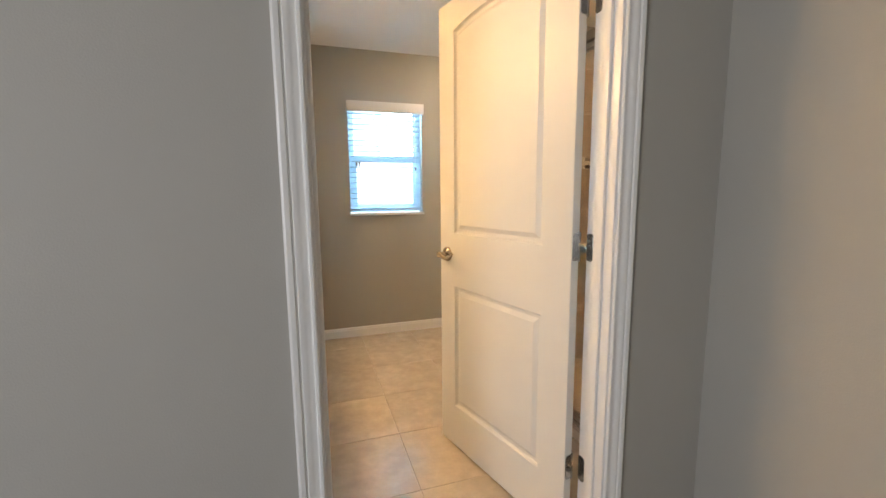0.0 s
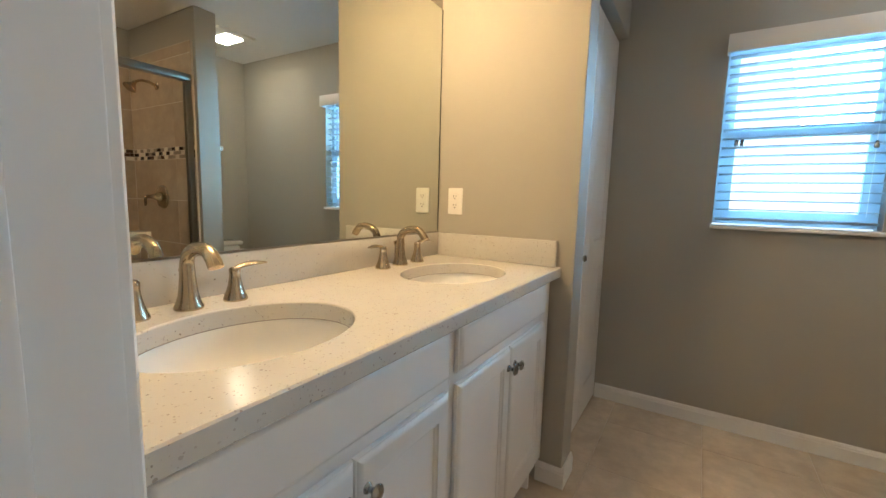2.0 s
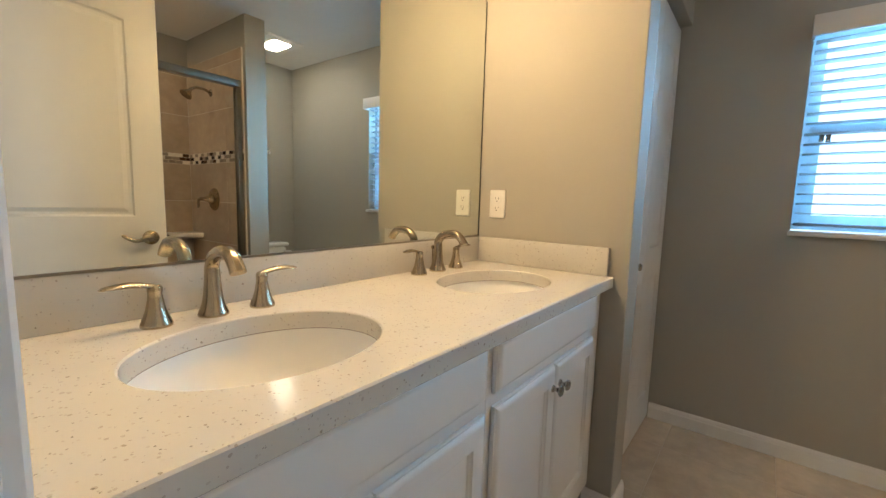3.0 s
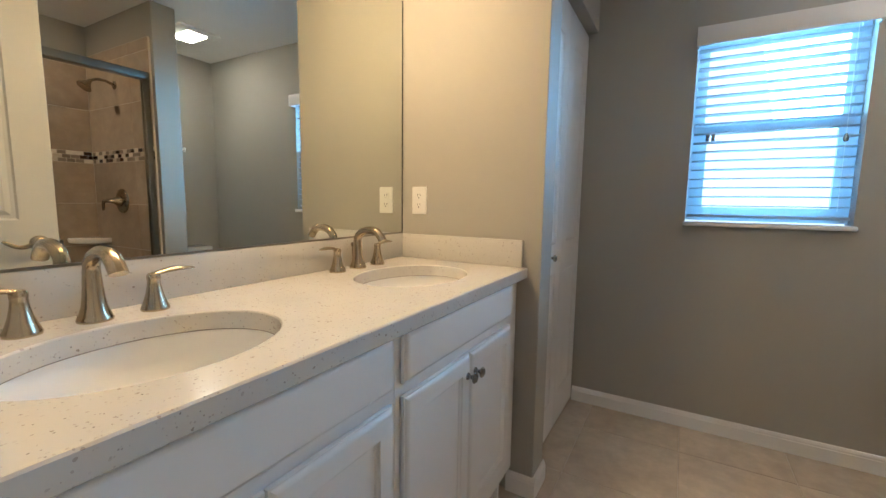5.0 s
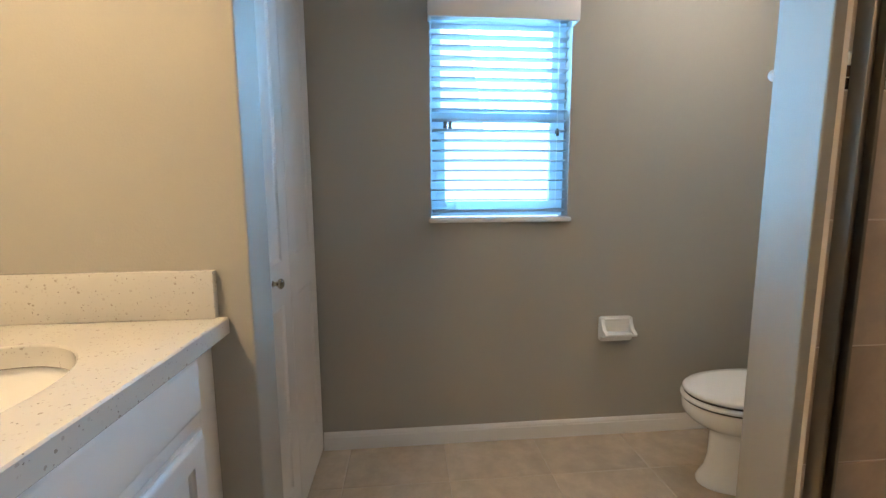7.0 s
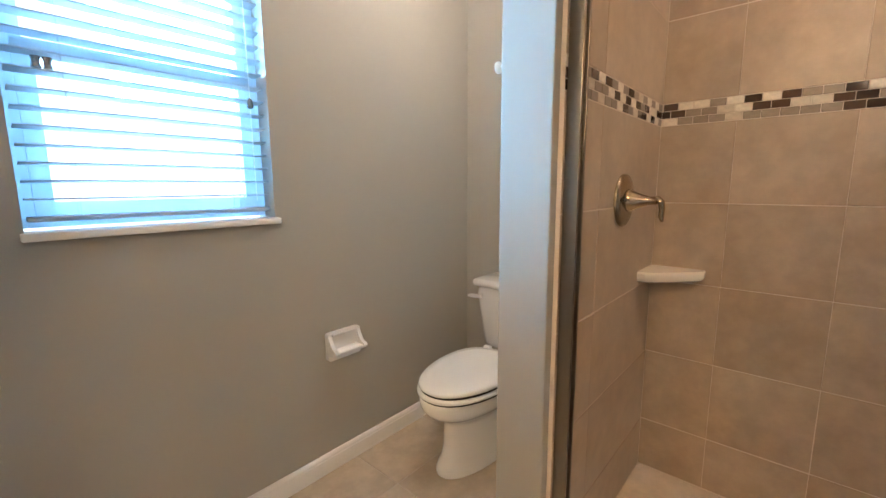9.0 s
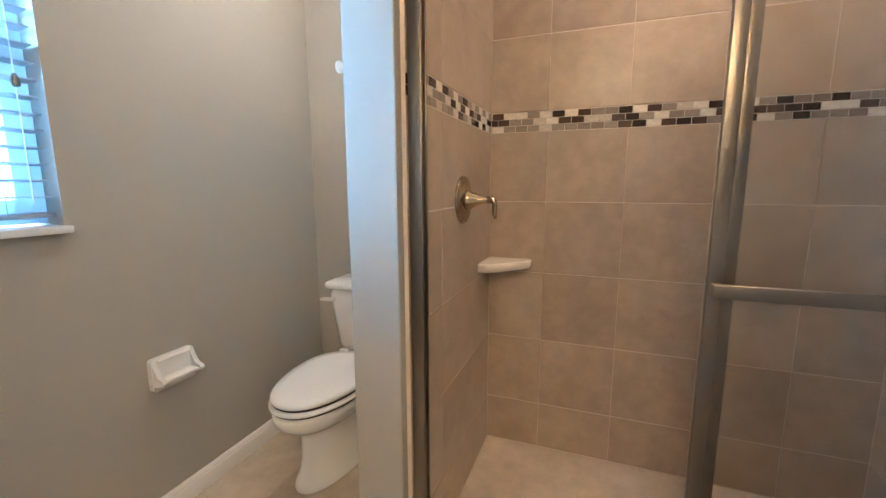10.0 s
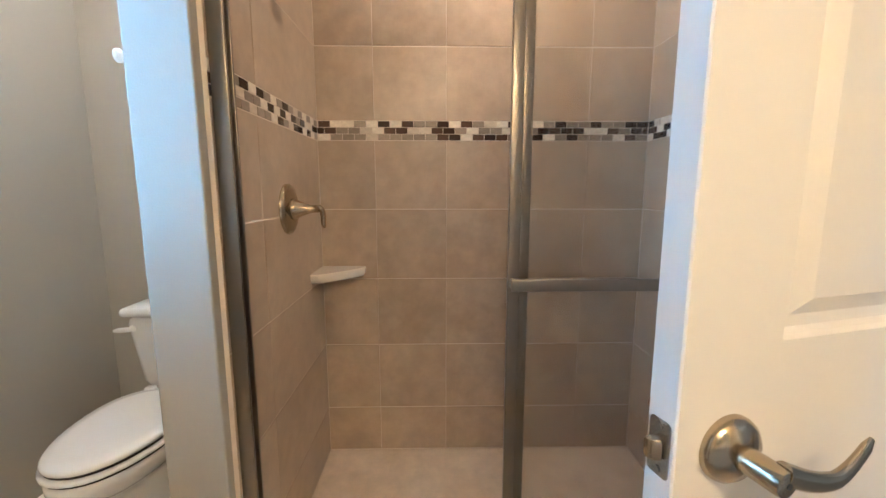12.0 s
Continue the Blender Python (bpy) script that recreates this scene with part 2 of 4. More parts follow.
def structure(name, bm, material, label, category, smooth=0):
    return tagged(mesh_object(name, bm, material, smooth), label, category, kind="structure")


def block(bm, x0, x1, y0, y1, z0, z1, bevel=0.0, segs=2):
    r = bmesh.ops.create_cube(bm, size=1.0)
    vs = r["verts"]
    bmesh.ops.scale(bm, vec=(x1 - x0, y1 - y0, z1 - z0), verts=vs)
    bmesh.ops.translate(bm, vec=((x0 + x1) / 2, (y0 + y1) / 2, (z0 + z1) / 2), verts=vs)
    if bevel:
        es = list({e for v in vs for e in v.link_edges})
        bmesh.ops.bevel(bm, geom=es, offset=bevel, segments=segs, affect="EDGES", profile=0.5)
    return bm


def blocks(*rows, bevel=0.0):
    bm = bmesh.new()
    for r in rows:
        block(bm, *r, bevel=bevel)
    return bm


def lathe(bm, profile, segs=32, m=None, squash=1.0):
    """Turn a profile of (radius, height) round the z axis."""
    m = m or Matrix.Identity(4)
    rings = []
    for r, z in profile:
        rings.append([bm.verts.new(m @ Vector((max(r, 1e-5) * math.cos(a), max(r, 1e-5) * squash * math.sin(a), z)))
                      for a in (2 * math.pi * i / segs for i in range(segs))])
    for a, b in zip(rings, rings[1:]):
        for i in range(segs):
            j = (i + 1) % segs
            bm.faces.new((a[i], a[j], b[j], b[i]))
    bm.faces.new(rings[0])
    bm.faces.new(rings[-1])
    return bm


def sweep(bm, pts, radii, segs=16, wide=None, m=None):
    """A tapered tube along points; wide stretches its section sideways."""
    m = m or Matrix.Identity(4)
    pts = [Vector(p) for p in pts]
    side = None
    rings = []
    for i, p in enumerate(pts):
        d = (pts[min(i + 1, len(pts) - 1)] - pts[max(i - 1, 0)]).normalized()
        if side is None:
            side = d.cross(Vector((0, 1, 0)))
            if side.length < 0.1:
                side = d.cross(Vector((0, 0, 1)))
        side = (side - d * side.dot(d)).normalized()
        up = d.cross(side)
        w = wide[i] if wide else 1.0
        rings.append([bm.verts.new(m @ (p + radii[i] * (math.cos(a) * side + w * math.sin(a) * up))) for a in (2 * math.pi * k / segs for k in range(segs))])
    for a, b in zip(rings, rings[1:]):
        for i in range(segs):
            j = (i + 1) % segs
            bm.faces.new((a[i], a[j], b[j], b[i]))
    bm.faces.new(rings[0])
    bm.faces.new(rings[-1])
    return bm


def shrink(pts, d):
    """Offset a convex outline, given anticlockwise, inwards by d."""
    out, n = [], len(pts)
    for i in range(n):
        a, b, c = (Vector(pts[k % n]) for k in (i - 1, i, i + 1))
        e1, e2 = (b - a).normalized(), (c - b).normalized()
        n1, n2 = Vector((-e1.y, e1.x)), Vector((-e2.y, e2.x))
        bis = (n1 + n2)
        bis = bis / max(bis.length_squared, 1e-9) * 2
        out.append(b + bis * d)
    return out


def rect(u0, u1, v0, v1):
    return [(u0, v0), (u1, v0), (u1, v1), (u0, v1)]


def arched(u0, u1, v0, v1, rise, n=12):
    """A rectangle whose top is a shallow arch that rises by rise over v1."""
    w = (u1 - u0) / 2
    R = (w * w + rise * rise) / (2 * rise)
    a0 = math.asin(w / R)
    top = [((u0 + u1) / 2 + R * math.sin(a0 - 2 * a0 * i / n), v1 + rise - R + R * math.cos(a0 - 2 * a0 * i / n)) for i in range(n + 1)]
    return [(u0, v0), (u1, v0)] + top


def flat_with_holes(bm, outer, holes, place):
    """A flat face with holes; place maps (u, v) to space. Returns the loops of vertices."""
    loops, edges = [], []
    for poly in (outer, *holes):
        vs = [bm.verts.new(place(*p)) for p in poly]
        loops.append(vs)
        edges += [bm.edges.new((vs[i], vs[(i + 1) % len(vs)])) for i in range(len(vs))]
    bmesh.ops.triangle_fill(bm, edges=edges, use_beauty=True)
    return loops


def bridge(bm, a, b):
    n = len(a)
    for i in range(n):
        bm.faces.new((a[i], a[(i + 1) % n], b[(i + 1) % n], b[i]))


def panelled(w, h, thick, panels, steps, both=True, edge=0.002, rim=None):
    """A slab from u 0..w, v 0..h, y 0..thick whose faces carry moulded panels. steps: (inset, depth) of the moulding; rim: (inset, depth) of a shaped outer edge on the first face."""
    bm = bmesh.new()
    outer = rect(0, w, 0, h)
    sides = []
    for y, s in ((0.0, 1), (thick, -1)):
        holes = panels if (both or s == 1) else []
        shaped = list(rim) if rim and s == 1 else [(0.0, edge), (edge, 0.0)]
        loops = flat_with_holes(bm, shrink(outer, shaped[-1][0]), holes, lambda u, v, y=y: (u, y, v))
        inner = loops[0]
        for inset, depth in reversed(shaped[:-1]):
            ring = [bm.verts.new((u, y + s * depth, v)) for u, v in shrink(outer, inset)]
            bridge(bm, inner, ring)
            inner = ring
        sides.append(inner)
        for poly, loop in zip(holes, loops[1:]):
            last = loop
            for inset, depth in steps:
                ring = [bm.verts.new((u, y + s * depth, v)) for u, v in shrink(poly, inset)]
                bridge(bm, last, ring)
                last = ring
            bm.faces.new(last)
    bridge(bm, sides[0], sides[1])
    return bm


def moved(bm, m):
    bmesh.ops.transform(bm, matrix=m, verts=bm.verts)
    return bm

# ---- plan (metres) ----
XW, YS, YB, YN, XE, CE = -0.02, 1.13, 1.017, 3.533, 2.75, 2.365
TX, TY0, TY1 = 2.787, 1.177, 2.604          # faces of the shower tiling
JL, JR, DH = 0.722, 1.550, 2.03             # door jambs and head
WX0, WX1, WZ0, WZ1 = 1.047, 1.664, 1.046, 1.955   # window opening
LOW = -0.12

# ---- large structure ----
structure("floor_slab", blocks((-0.135, 2.92, YB, 3.65, LOW - 0.1, LOW), (-0.135, 1.92, YB, 3.65, LOW, -0.0018),
                               (1.92, 2.92, 2.61, 3.65, LOW, -0.0018)), FGROUT, "sand grout bed under the bathroom tiles", "floor")
structure("floor_bedroom", blocks((-2.115, 2.065, -2.7, YB, LOW, 0.0)), CARPET, "beige carpet of the adjoining bedroom", "floor")
structure("wall_west", blocks((-0.135, XW, YB, 3.65, LOW, CE)), WALL, "greige painted wall behind the vanity mirror", "wall")
structure("wall_south", blocks((XW, JL - 0.018, YB, YS, LOW, CE), (JR + 0.018, 2.80, YB, YS, LOW, CE), (JL - 0.018, JR + 0.018, YB, YS, DH + 0.018, CE)),
          BEDWALL, "greige painted wall with the bathroom doorway", "wall")
structure("wall_north", blocks((XW, WX0, YN, 3.65, LOW, CE), (WX1, 2.92, YN, 3.65, LOW, CE), (WX0, WX1, YN, 3.65, LOW, WZ0), (WX0, WX1, YN, 3.65, WZ1, CE)),
          WALL, "greige painted outer wall with one window", "wall")
structure("wall_east", blocks((2.80, 2.92, YB, 2.70, LOW, CE), (XE, 2.92, 2.70, YN, LOW, CE)), WALL, "greige painted wall behind shower and toilet", "wall")
structure("wall_partition", blocks((1.90, 2.80, 2.618, 2.765, LOW, CE), bevel=0.004), WALL, "greige partition between shower and toilet", "wall")
structure("wall_return", blocks((XW, 0.605, 2.615, 2.745, LOW, CE), bevel=0.004), WALL, "greige wall end beside the vanity", "wall")
structure("wall_closet_header", blocks((0.492, 0.588, 2.747, YN, 2.035, CE), bevel=0.004), WALL, "greige header over the closet opening", "wall")
structure("wall_bedroom_east", blocks((1.95, 2.065, -2.7, YB, 0, CE)), BEDWALL, "grey painted bedroom wall beside the doorway", "wall")
# south and west bedroom walls are assumed and unseen, closing the room
structure("wall_bedroom_south", blocks((-2.0, 1.95, -2.7, -2.6, 0, CE)), BEDWALL, "plain grey bedroom wall", "wall")
structure("wall_bedroom_north", blocks((-2.0, -0.135, YB, YS, 0, CE)), BEDWALL, "plain grey bedroom wall", "wall")
structure("wall_bedroom_west", blocks((-2.115, -2.0, -2.7, -1.75, 0, CE), (-2.115, -2.0, -0.05, YS, 0, CE), (-2.115, -2.0, -1.75, -0.05, 0, 0.8),
                                      (-2.115, -2.0, -1.75, -0.05, 2.1, CE)), BEDWALL, "assumed, unseen grey bedroom wall with a window opening", "wall")
structure("ceiling", blocks((-2.115, 2.92, -2.7, 3.65, CE, CE + 0.1)), CEIL, "white lightly textured ceiling", "ceiling")
structure("ground", blocks((-60, 60, 3.9, 120, -0.4, -0.3)), GROUND, "pale ground outside the window", "ground")
# glowing sheet added as the blown-out brightness behind the glass
structure("backdrop", blocks((-6, 9, 7.0, 7.05, -0.3, 6)), OUTSIDE, "glowing plane standing in for overexposed daylight outside", "backdrop")


def baseboard(name, runs):
    """Runs of (x0, y0, x1, y1, nx, ny): along a wall, standing out by the normal; an eased, stepped top edge."""
    bm = bmesh.new()
    prof = [(0, 0.0), (0.013, 0.0), (0.013, 0.060), (0.0105, 0.064), (0.0105, 0.070), (0.0075, 0.078), (0.004, 0.083), (0, 0.083)]
    for x0, y0, x1, y1, nx, ny in runs:
        ends = [[bm.verts.new((x + nx * d, y + ny * d, z)) for d, z in prof] for x, y in ((x0, y0), (x1, y1))]
        n = len(prof)
        for i in range(n):
            bm.faces.new((ends[0][i], ends[0][(i + 1) % n], ends[1][(i + 1) % n], ends[1][i]))
        bm.faces.new(ends[0])
        bm.faces.new(ends[1])
    return structure(name, bm, TRIM, "white painted baseboard with an eased top", "baseboard")


baseboard("baseboard_north", [(0.545, YN, XE, YN, 0, -1)])
baseboard("baseboard_east", [(XE, 2.765, XE, YN - 0.013, -1, 0)])
baseboard("baseboard_partition", [(1.90, 2.765, XE - 0.013, 2.765, 0, 1)])
baseboard("baseboard_return", [(0.50, 2.615, 0.618, 2.615, 0, -1), (0.605, 2.615, 0.605, 2.752, 1, 0)])


def casing(name, y, s):
    """Moulded casing round the doorway on the face y, standing out by s (-1 or 1)."""
    prof = [(0, 0), (0, 0.009), (0.003, 0.0115), (0.009, 0.0115), (0.012, 0.008), (0.015, 0.0075), (0.026, 0.0105), (0.033, 0.0135), (0.038, 0.0135),
            (0.040, 0.0105), (0.043, 0.0105), (0.046, 0.0155), (0.056, 0.0165), (0.060, 0.0145), (0.062, 0.010), (0.062, 0)]
    tr = thing(name, (JL, y, 0), "white moulded casing round the bathroom doorway", "trim", kind="structure")
    l, r, h = JL - 0.006, JR + 0.008, DH + 0.006
    for nm, path in (("casing_leg", [lambda u: (l - u, 0), lambda u: (l - u, h + u)]), ("casing_leg", [lambda u: (r + u, 0), lambda u: (r + u, h + u)]),
                     ("casing_head", [lambda u: (l - u, h + u), lambda u: (r + u, h + u)])):
        bm = bmesh.new()
        ends = []
        for f in path:
            ends.append([bm.verts.new((f(u)[0], y + s * d, f(u)[1])) for u, d in prof])
        n = len(prof)
        for i in range(n):
            bm.faces.new((ends[0][i], ends[0][(i + 1) % n], ends[1][(i + 1) % n], ends[1][i]))
        bm.faces.new(ends[0])
        bm.faces.new(ends[1])
        part(nm, bm, TRIM, tr, smooth=25)
    return tr


casing("trim_door_casing_bedroom", YB, -1)
casing("trim_door_casing_bath", YS, 1)

jamb = thing("trim_door_jamb", (JL, YS, 0), "white door jamb with a planted stop", "trim", kind="structure")
part("jamb_leg", blocks((JL - 0.018, JL, YB - 0.002, YS + 0.002, 0, DH), bevel=0.0015), TRIM, jamb)
part("jamb_leg", blocks((JR, JR + 0.018, YB - 0.002, YS + 0.002, 0, DH), bevel=0.0015), TRIM, jamb)
part("jamb_head", blocks((JL - 0.018, JR + 0.018, YB - 0.002, YS + 0.002, DH, DH + 0.018), bevel=0.0015), TRIM, jamb)
part("stop", blocks((JL, JL + 0.011, 1.050, 1.089, 0, DH), bevel=0.003), TRIM, jamb)
part("stop", blocks((JR - 0.011, JR, 1.050, 1.089, 0, DH), bevel=0.003), TRIM, jamb)
part("stop", blocks((JL + 0.011, JR - 0.011, 1.050, 1.089, DH - 0.011, DH), bevel=0.003), TRIM, jamb)


# ---- door ----
def rounded_plate(bm, w, h, t, r, m, n=5):
    """A plate in the local xz plane, thick along y, with round corners."""
    pts = []
    for cx, cz, a0 in ((w / 2 - r, -h / 2 + r, -90), (w / 2 - r, h / 2 - r, 0), (-w / 2 + r, h / 2 - r, 90), (-w / 2 + r, -h / 2 + r, 180)):
        pts += [(cx + r * math.cos(radians(a0 + 90 * i / n)), cz + r * math.sin(radians(a0 + 90 * i / n))) for i in range(n + 1)]
    e = min(t * 0.4, 0.0015)
    rings = [[bm.verts.new(m @ Vector((x, y, z))) for x, z in (pts if k == 0 else shrink(pts, e))] for y, k in ((0, 0), (-t + e, 0), (-t, 1))]
    bridge(bm, rings[0], rings[1])
    bridge(bm, rings[1], rings[2])
    bm.faces.new(rings[0])
    bm.faces.new(rings[2])
    return bm


strike = thing("strike_plate", (JL, 1.10, 0.930), "brushed metal strike plate let into the white jamb", "strike plate")
SP = pose(JL, 1.109, 0.930, 0, 0, 90)
part("plate", rounded_plate(bmesh.new(), 0.042, 0.062, 0.0016, 0.006, SP), STEEL, strike)
part("latch_hole", rounded_plate(bmesh.new(), 0.016, 0.026, 0.0006, 0.005, SP @ Matrix.Translation((0.002, -0.0016, 0))), DARK, strike, "dark patch for the shade in the latch hole")
for dz in (-0.021, 0.021):
    part("screw", lathe(bmesh.new(), [(0.0035, 0), (0.0035, 0.0012), (0.001, 0.0014)], 12, SP @ Matrix.Translation((0, -0.0016, dz)) @ pose(0, 0, 0, 90)), STEEL, strike)

DW, DTH, DHT = 0.782, 0.035, 2.015
PIN = Vector((1.530, 1.138, 0))
OPEN = 14.4
DM = Matrix.Translation(PIN + Vector((0, 0, 0.01))) @ Matrix.Rotation(radians(90 + OPEN), 4, "Z")
MOULD = [(0.003, 0.006), (0.008, 0.0115), (0.020, 0.0115), (0.038, 0.0025)]
door = thing("door_1", PIN, "white two-panel arched door standing open into the bathroom", "door", kind="structure")
leaf = part("leaf", moved(panelled(DW - 0.004, DHT, DTH, [arched(0.125, DW - 0.121, 1.030, 1.890, 0.034), rect(0.125, DW - 0.121, 0.205, 0.785)], MOULD),
                          DM @ Matrix.Translation((0.004, 0, 0))), DOORP, door, smooth=12)


def lever_set(name, side):
    """Round rose, neck and a wave lever that points to the hinges. side: 1 on the bedroom face, -1 on the bath face."""
    k = DM @ Matrix.Translation((DW - 0.062, DTH if side > 0 else 0, 0.930)) @ (Matrix.Identity(4) if side > 0 else Matrix.Scale(-1, 4, (0, 1, 0)))
    bm = bmesh.new()
    out = k @ pose(0, 0, 0, -90)
    lathe(bm, [(0.0335, 0), (0.0335, 0.004), (0.032, 0.008), (0.027, 0.013), (0.018, 0.016), (0.013, 0.018)], 40, out)
    lathe(bm, [(0.0125, 0.014), (0.0125, 0.050), (0.0115, 0.054), (0.004, 0.0555)], 24, out)
    handle = part(name, bm, NICKEL, door, "satin nickel lever handle on a round rose")
    bm = bmesh.new()
    pts, rad, wide = [], [], []
    for i in range(15):
        f = i / 14
        pts.append((-0.002 - 0.108 * f, 0.047 + 0.004 * math.sin(f * 3.1), 0.006 - 0.016 * math.sin(f * math.pi * 0.9) + 0.022 * max(0, f - 0.55) ** 1.2 * 2))
        rad.append(0.0105 - 0.0035 * f - (0.003 if i == 14 else 0))
        wide.append(0.85 - 0.35 * f)
    sweep(bm, pts, rad, 16, wide, k)
    part("lever", bm, NICKEL, handle)
    part("release_hole", lathe(bmesh.new(), [(0.0028, 0.0552), (0.0028, 0.0560), (0.001, 0.0561)], 12, out), DARK, handle, "dark patch for the shade in the emergency release hole")
    return handle


lever_set("door_handle", 1)
lever_set("door_handle", -1)
EDGE = DM @ Matrix.Translation((DW, DTH / 2, 0.930)) @ pose(0, 0, 0, 0, 0, 90)
latch = part("latch_plate", rounded_plate(bmesh.new(), 0.0255, 0.057, 0.0012, 0.005, EDGE), STEEL, door, "brushed metal latch plate on the door edge")
bolt = blocks((-0.0075, 0.0075, -0.012, 0, -0.010, 0.010), bevel=0.003)
for v in bolt.verts:
    if v.co.y < -0.006:
        v.co.x = min(v.co.x, 0.0075 - (-0.006 - v.co.y) * 1.6)
part("latch_bolt", moved(bolt, EDGE @ Matrix.Translation((0, -0.001, 0))), NICKEL, latch)
for dz in (-0.022, 0.022):
    part("screw", lathe(bmesh.new(), [(0.0036, 0), (0.0036, 0.0012), (0.001, 0.0015)], 12, EDGE @ Matrix.Translation((0, -0.0012, dz)) @ pose(0, 0, 0, 90)), STEEL, latch)
for hz in (0.285, 1.045, 1.785):
    hinge = part("hinge", lathe(bmesh.new(), [(0.003, -0.050), (0.0062, -0.047), (0.0062, 0.047), (0.003, 0.050)], 16, Matrix.Translation((PIN.x - 0.001, PIN.y + 0.006, hz))),
                 STEEL, door, "satin steel butt hinge with rounded leaves")
    part("hinge_leaf", rounded_plate(bmesh.new(), 0.031, 0.089, 0.0022, 0.010, Matrix.Translation((JR, 1.116, hz)) @ pose(0, 0, 0, 0, 0, -90)), STEEL, hinge)
    part("hinge_leaf", rounded_plate(bmesh.new(), 0.031, 0.089, 0.0022, 0.010, DM @ Matrix.Translation((0.004, 0.016, hz - 0.01)) @ pose(0, 0, 0, 0, 0, -90)), STEEL, hinge)

# ---- window and blind ----
win = thing("window_1", ((WX0 + WX1) / 2, YN, WZ0), "white vinyl single-hung window, overexposed daylight outside", "window", kind="structure")
y0, y1 = 3.602, 3.648
a, b = WX0 + 0.001, WX1 - 0.001
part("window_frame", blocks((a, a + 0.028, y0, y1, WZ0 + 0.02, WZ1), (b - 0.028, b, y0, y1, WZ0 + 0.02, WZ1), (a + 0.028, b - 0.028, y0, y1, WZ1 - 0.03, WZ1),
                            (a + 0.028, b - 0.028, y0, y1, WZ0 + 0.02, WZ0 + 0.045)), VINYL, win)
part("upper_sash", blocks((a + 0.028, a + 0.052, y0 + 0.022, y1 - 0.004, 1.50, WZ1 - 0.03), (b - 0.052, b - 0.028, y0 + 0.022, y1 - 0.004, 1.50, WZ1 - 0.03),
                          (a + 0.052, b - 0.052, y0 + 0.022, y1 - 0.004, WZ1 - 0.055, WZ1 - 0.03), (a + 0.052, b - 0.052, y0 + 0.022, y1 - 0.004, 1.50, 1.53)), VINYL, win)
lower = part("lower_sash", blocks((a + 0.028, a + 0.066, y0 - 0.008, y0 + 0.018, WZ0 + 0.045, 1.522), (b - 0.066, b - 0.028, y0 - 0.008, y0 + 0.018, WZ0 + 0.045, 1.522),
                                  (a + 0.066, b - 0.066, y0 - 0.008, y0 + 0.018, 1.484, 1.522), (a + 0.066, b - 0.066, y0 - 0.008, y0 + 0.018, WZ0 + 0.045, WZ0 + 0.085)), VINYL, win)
for nm, zz, yy in (("pane", (1.53, WZ1 - 0.055), y1 - 0.016), ("pane", (WZ0 + 0.085, 1.484), y0 + 0.004)):
    p = part(nm, blocks((a + 0.05, b - 0.05, yy, yy + 0.004, zz[0] - 0.006, zz[1] + 0.006)), PANE, win)
    p.visible_shadow = False
part("sash_latch", lathe(lathe(bmesh.new(), [(0.007, 1.452), (0.0105, 1.456), (0.008, 1.470), (0.0105, 1.484), (0.008, 1.488)], 14, Matrix.Translation((a + 0.068, y0 - 0.014, 0))),
                         [(0.007, 1.450), (0.0105, 1.454), (0.008, 1.468), (0.0105, 1.482), (0.008, 1.486)], 14, Matrix.Translation((a + 0.090, y0 - 0.014, 0))), STEEL, lower, "grey sash latch")
sill = tagged(mesh_object("window_sill", blocks((WX0 - 0.008, WX1 + 0.010, YN - 0.026, YN + 0.069, WZ0 - 0.006, WZ0 + 0.014), bevel=0.004), TRIM, 40),
              "white painted window sill with a rounded nose", "window sill", kind="structure")

blind = thing("window_blind", ((WX0 + WX1) / 2, 3.555, WZ0 + 0.02), "white horizontal slat blind lowered with its slats open", "blind")
part("valance", blocks((WX0 - 0.008, WX1 + 0.006, 3.470, 3.482, 1.874, 1.956), (WX0 - 0.008, WX0 + 0.004, 3.482, YN - 0.001, 1.874, 1.956),
                       (WX1 - 0.006, WX1 + 0.006, 3.482, YN - 0.001, 1.874, 1.956), bevel=0.002), VALANCE, blind, "white valance board")
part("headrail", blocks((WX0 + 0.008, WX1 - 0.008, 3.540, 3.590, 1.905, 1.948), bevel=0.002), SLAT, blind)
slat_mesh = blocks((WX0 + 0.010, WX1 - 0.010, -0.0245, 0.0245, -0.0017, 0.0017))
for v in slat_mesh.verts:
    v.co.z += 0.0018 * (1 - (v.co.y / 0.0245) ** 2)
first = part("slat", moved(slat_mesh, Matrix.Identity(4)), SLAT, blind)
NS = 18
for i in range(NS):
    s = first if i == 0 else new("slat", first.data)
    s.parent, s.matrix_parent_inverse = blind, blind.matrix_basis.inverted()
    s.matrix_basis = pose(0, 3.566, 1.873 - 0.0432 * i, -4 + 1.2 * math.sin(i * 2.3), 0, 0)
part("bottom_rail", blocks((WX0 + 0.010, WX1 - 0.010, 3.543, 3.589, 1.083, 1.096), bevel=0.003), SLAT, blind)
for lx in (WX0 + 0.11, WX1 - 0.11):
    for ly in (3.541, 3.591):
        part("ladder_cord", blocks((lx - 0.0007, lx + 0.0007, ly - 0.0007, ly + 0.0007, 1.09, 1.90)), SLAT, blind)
cord = part("pull_cord", blocks((1.6065, 1.6085, 3.5365, 3.5385, 1.12, 1.90)), PLATE, blind)
part("tassel", lathe(bmesh.new(), [(0.003, 0.0), (0.010, 0.004), (0.009, 0.020), (0.004, 0.034)], 12, Matrix.Translation((1.6075, 3.5375, 1.415))), STEEL, cord, "grey cord tassel")

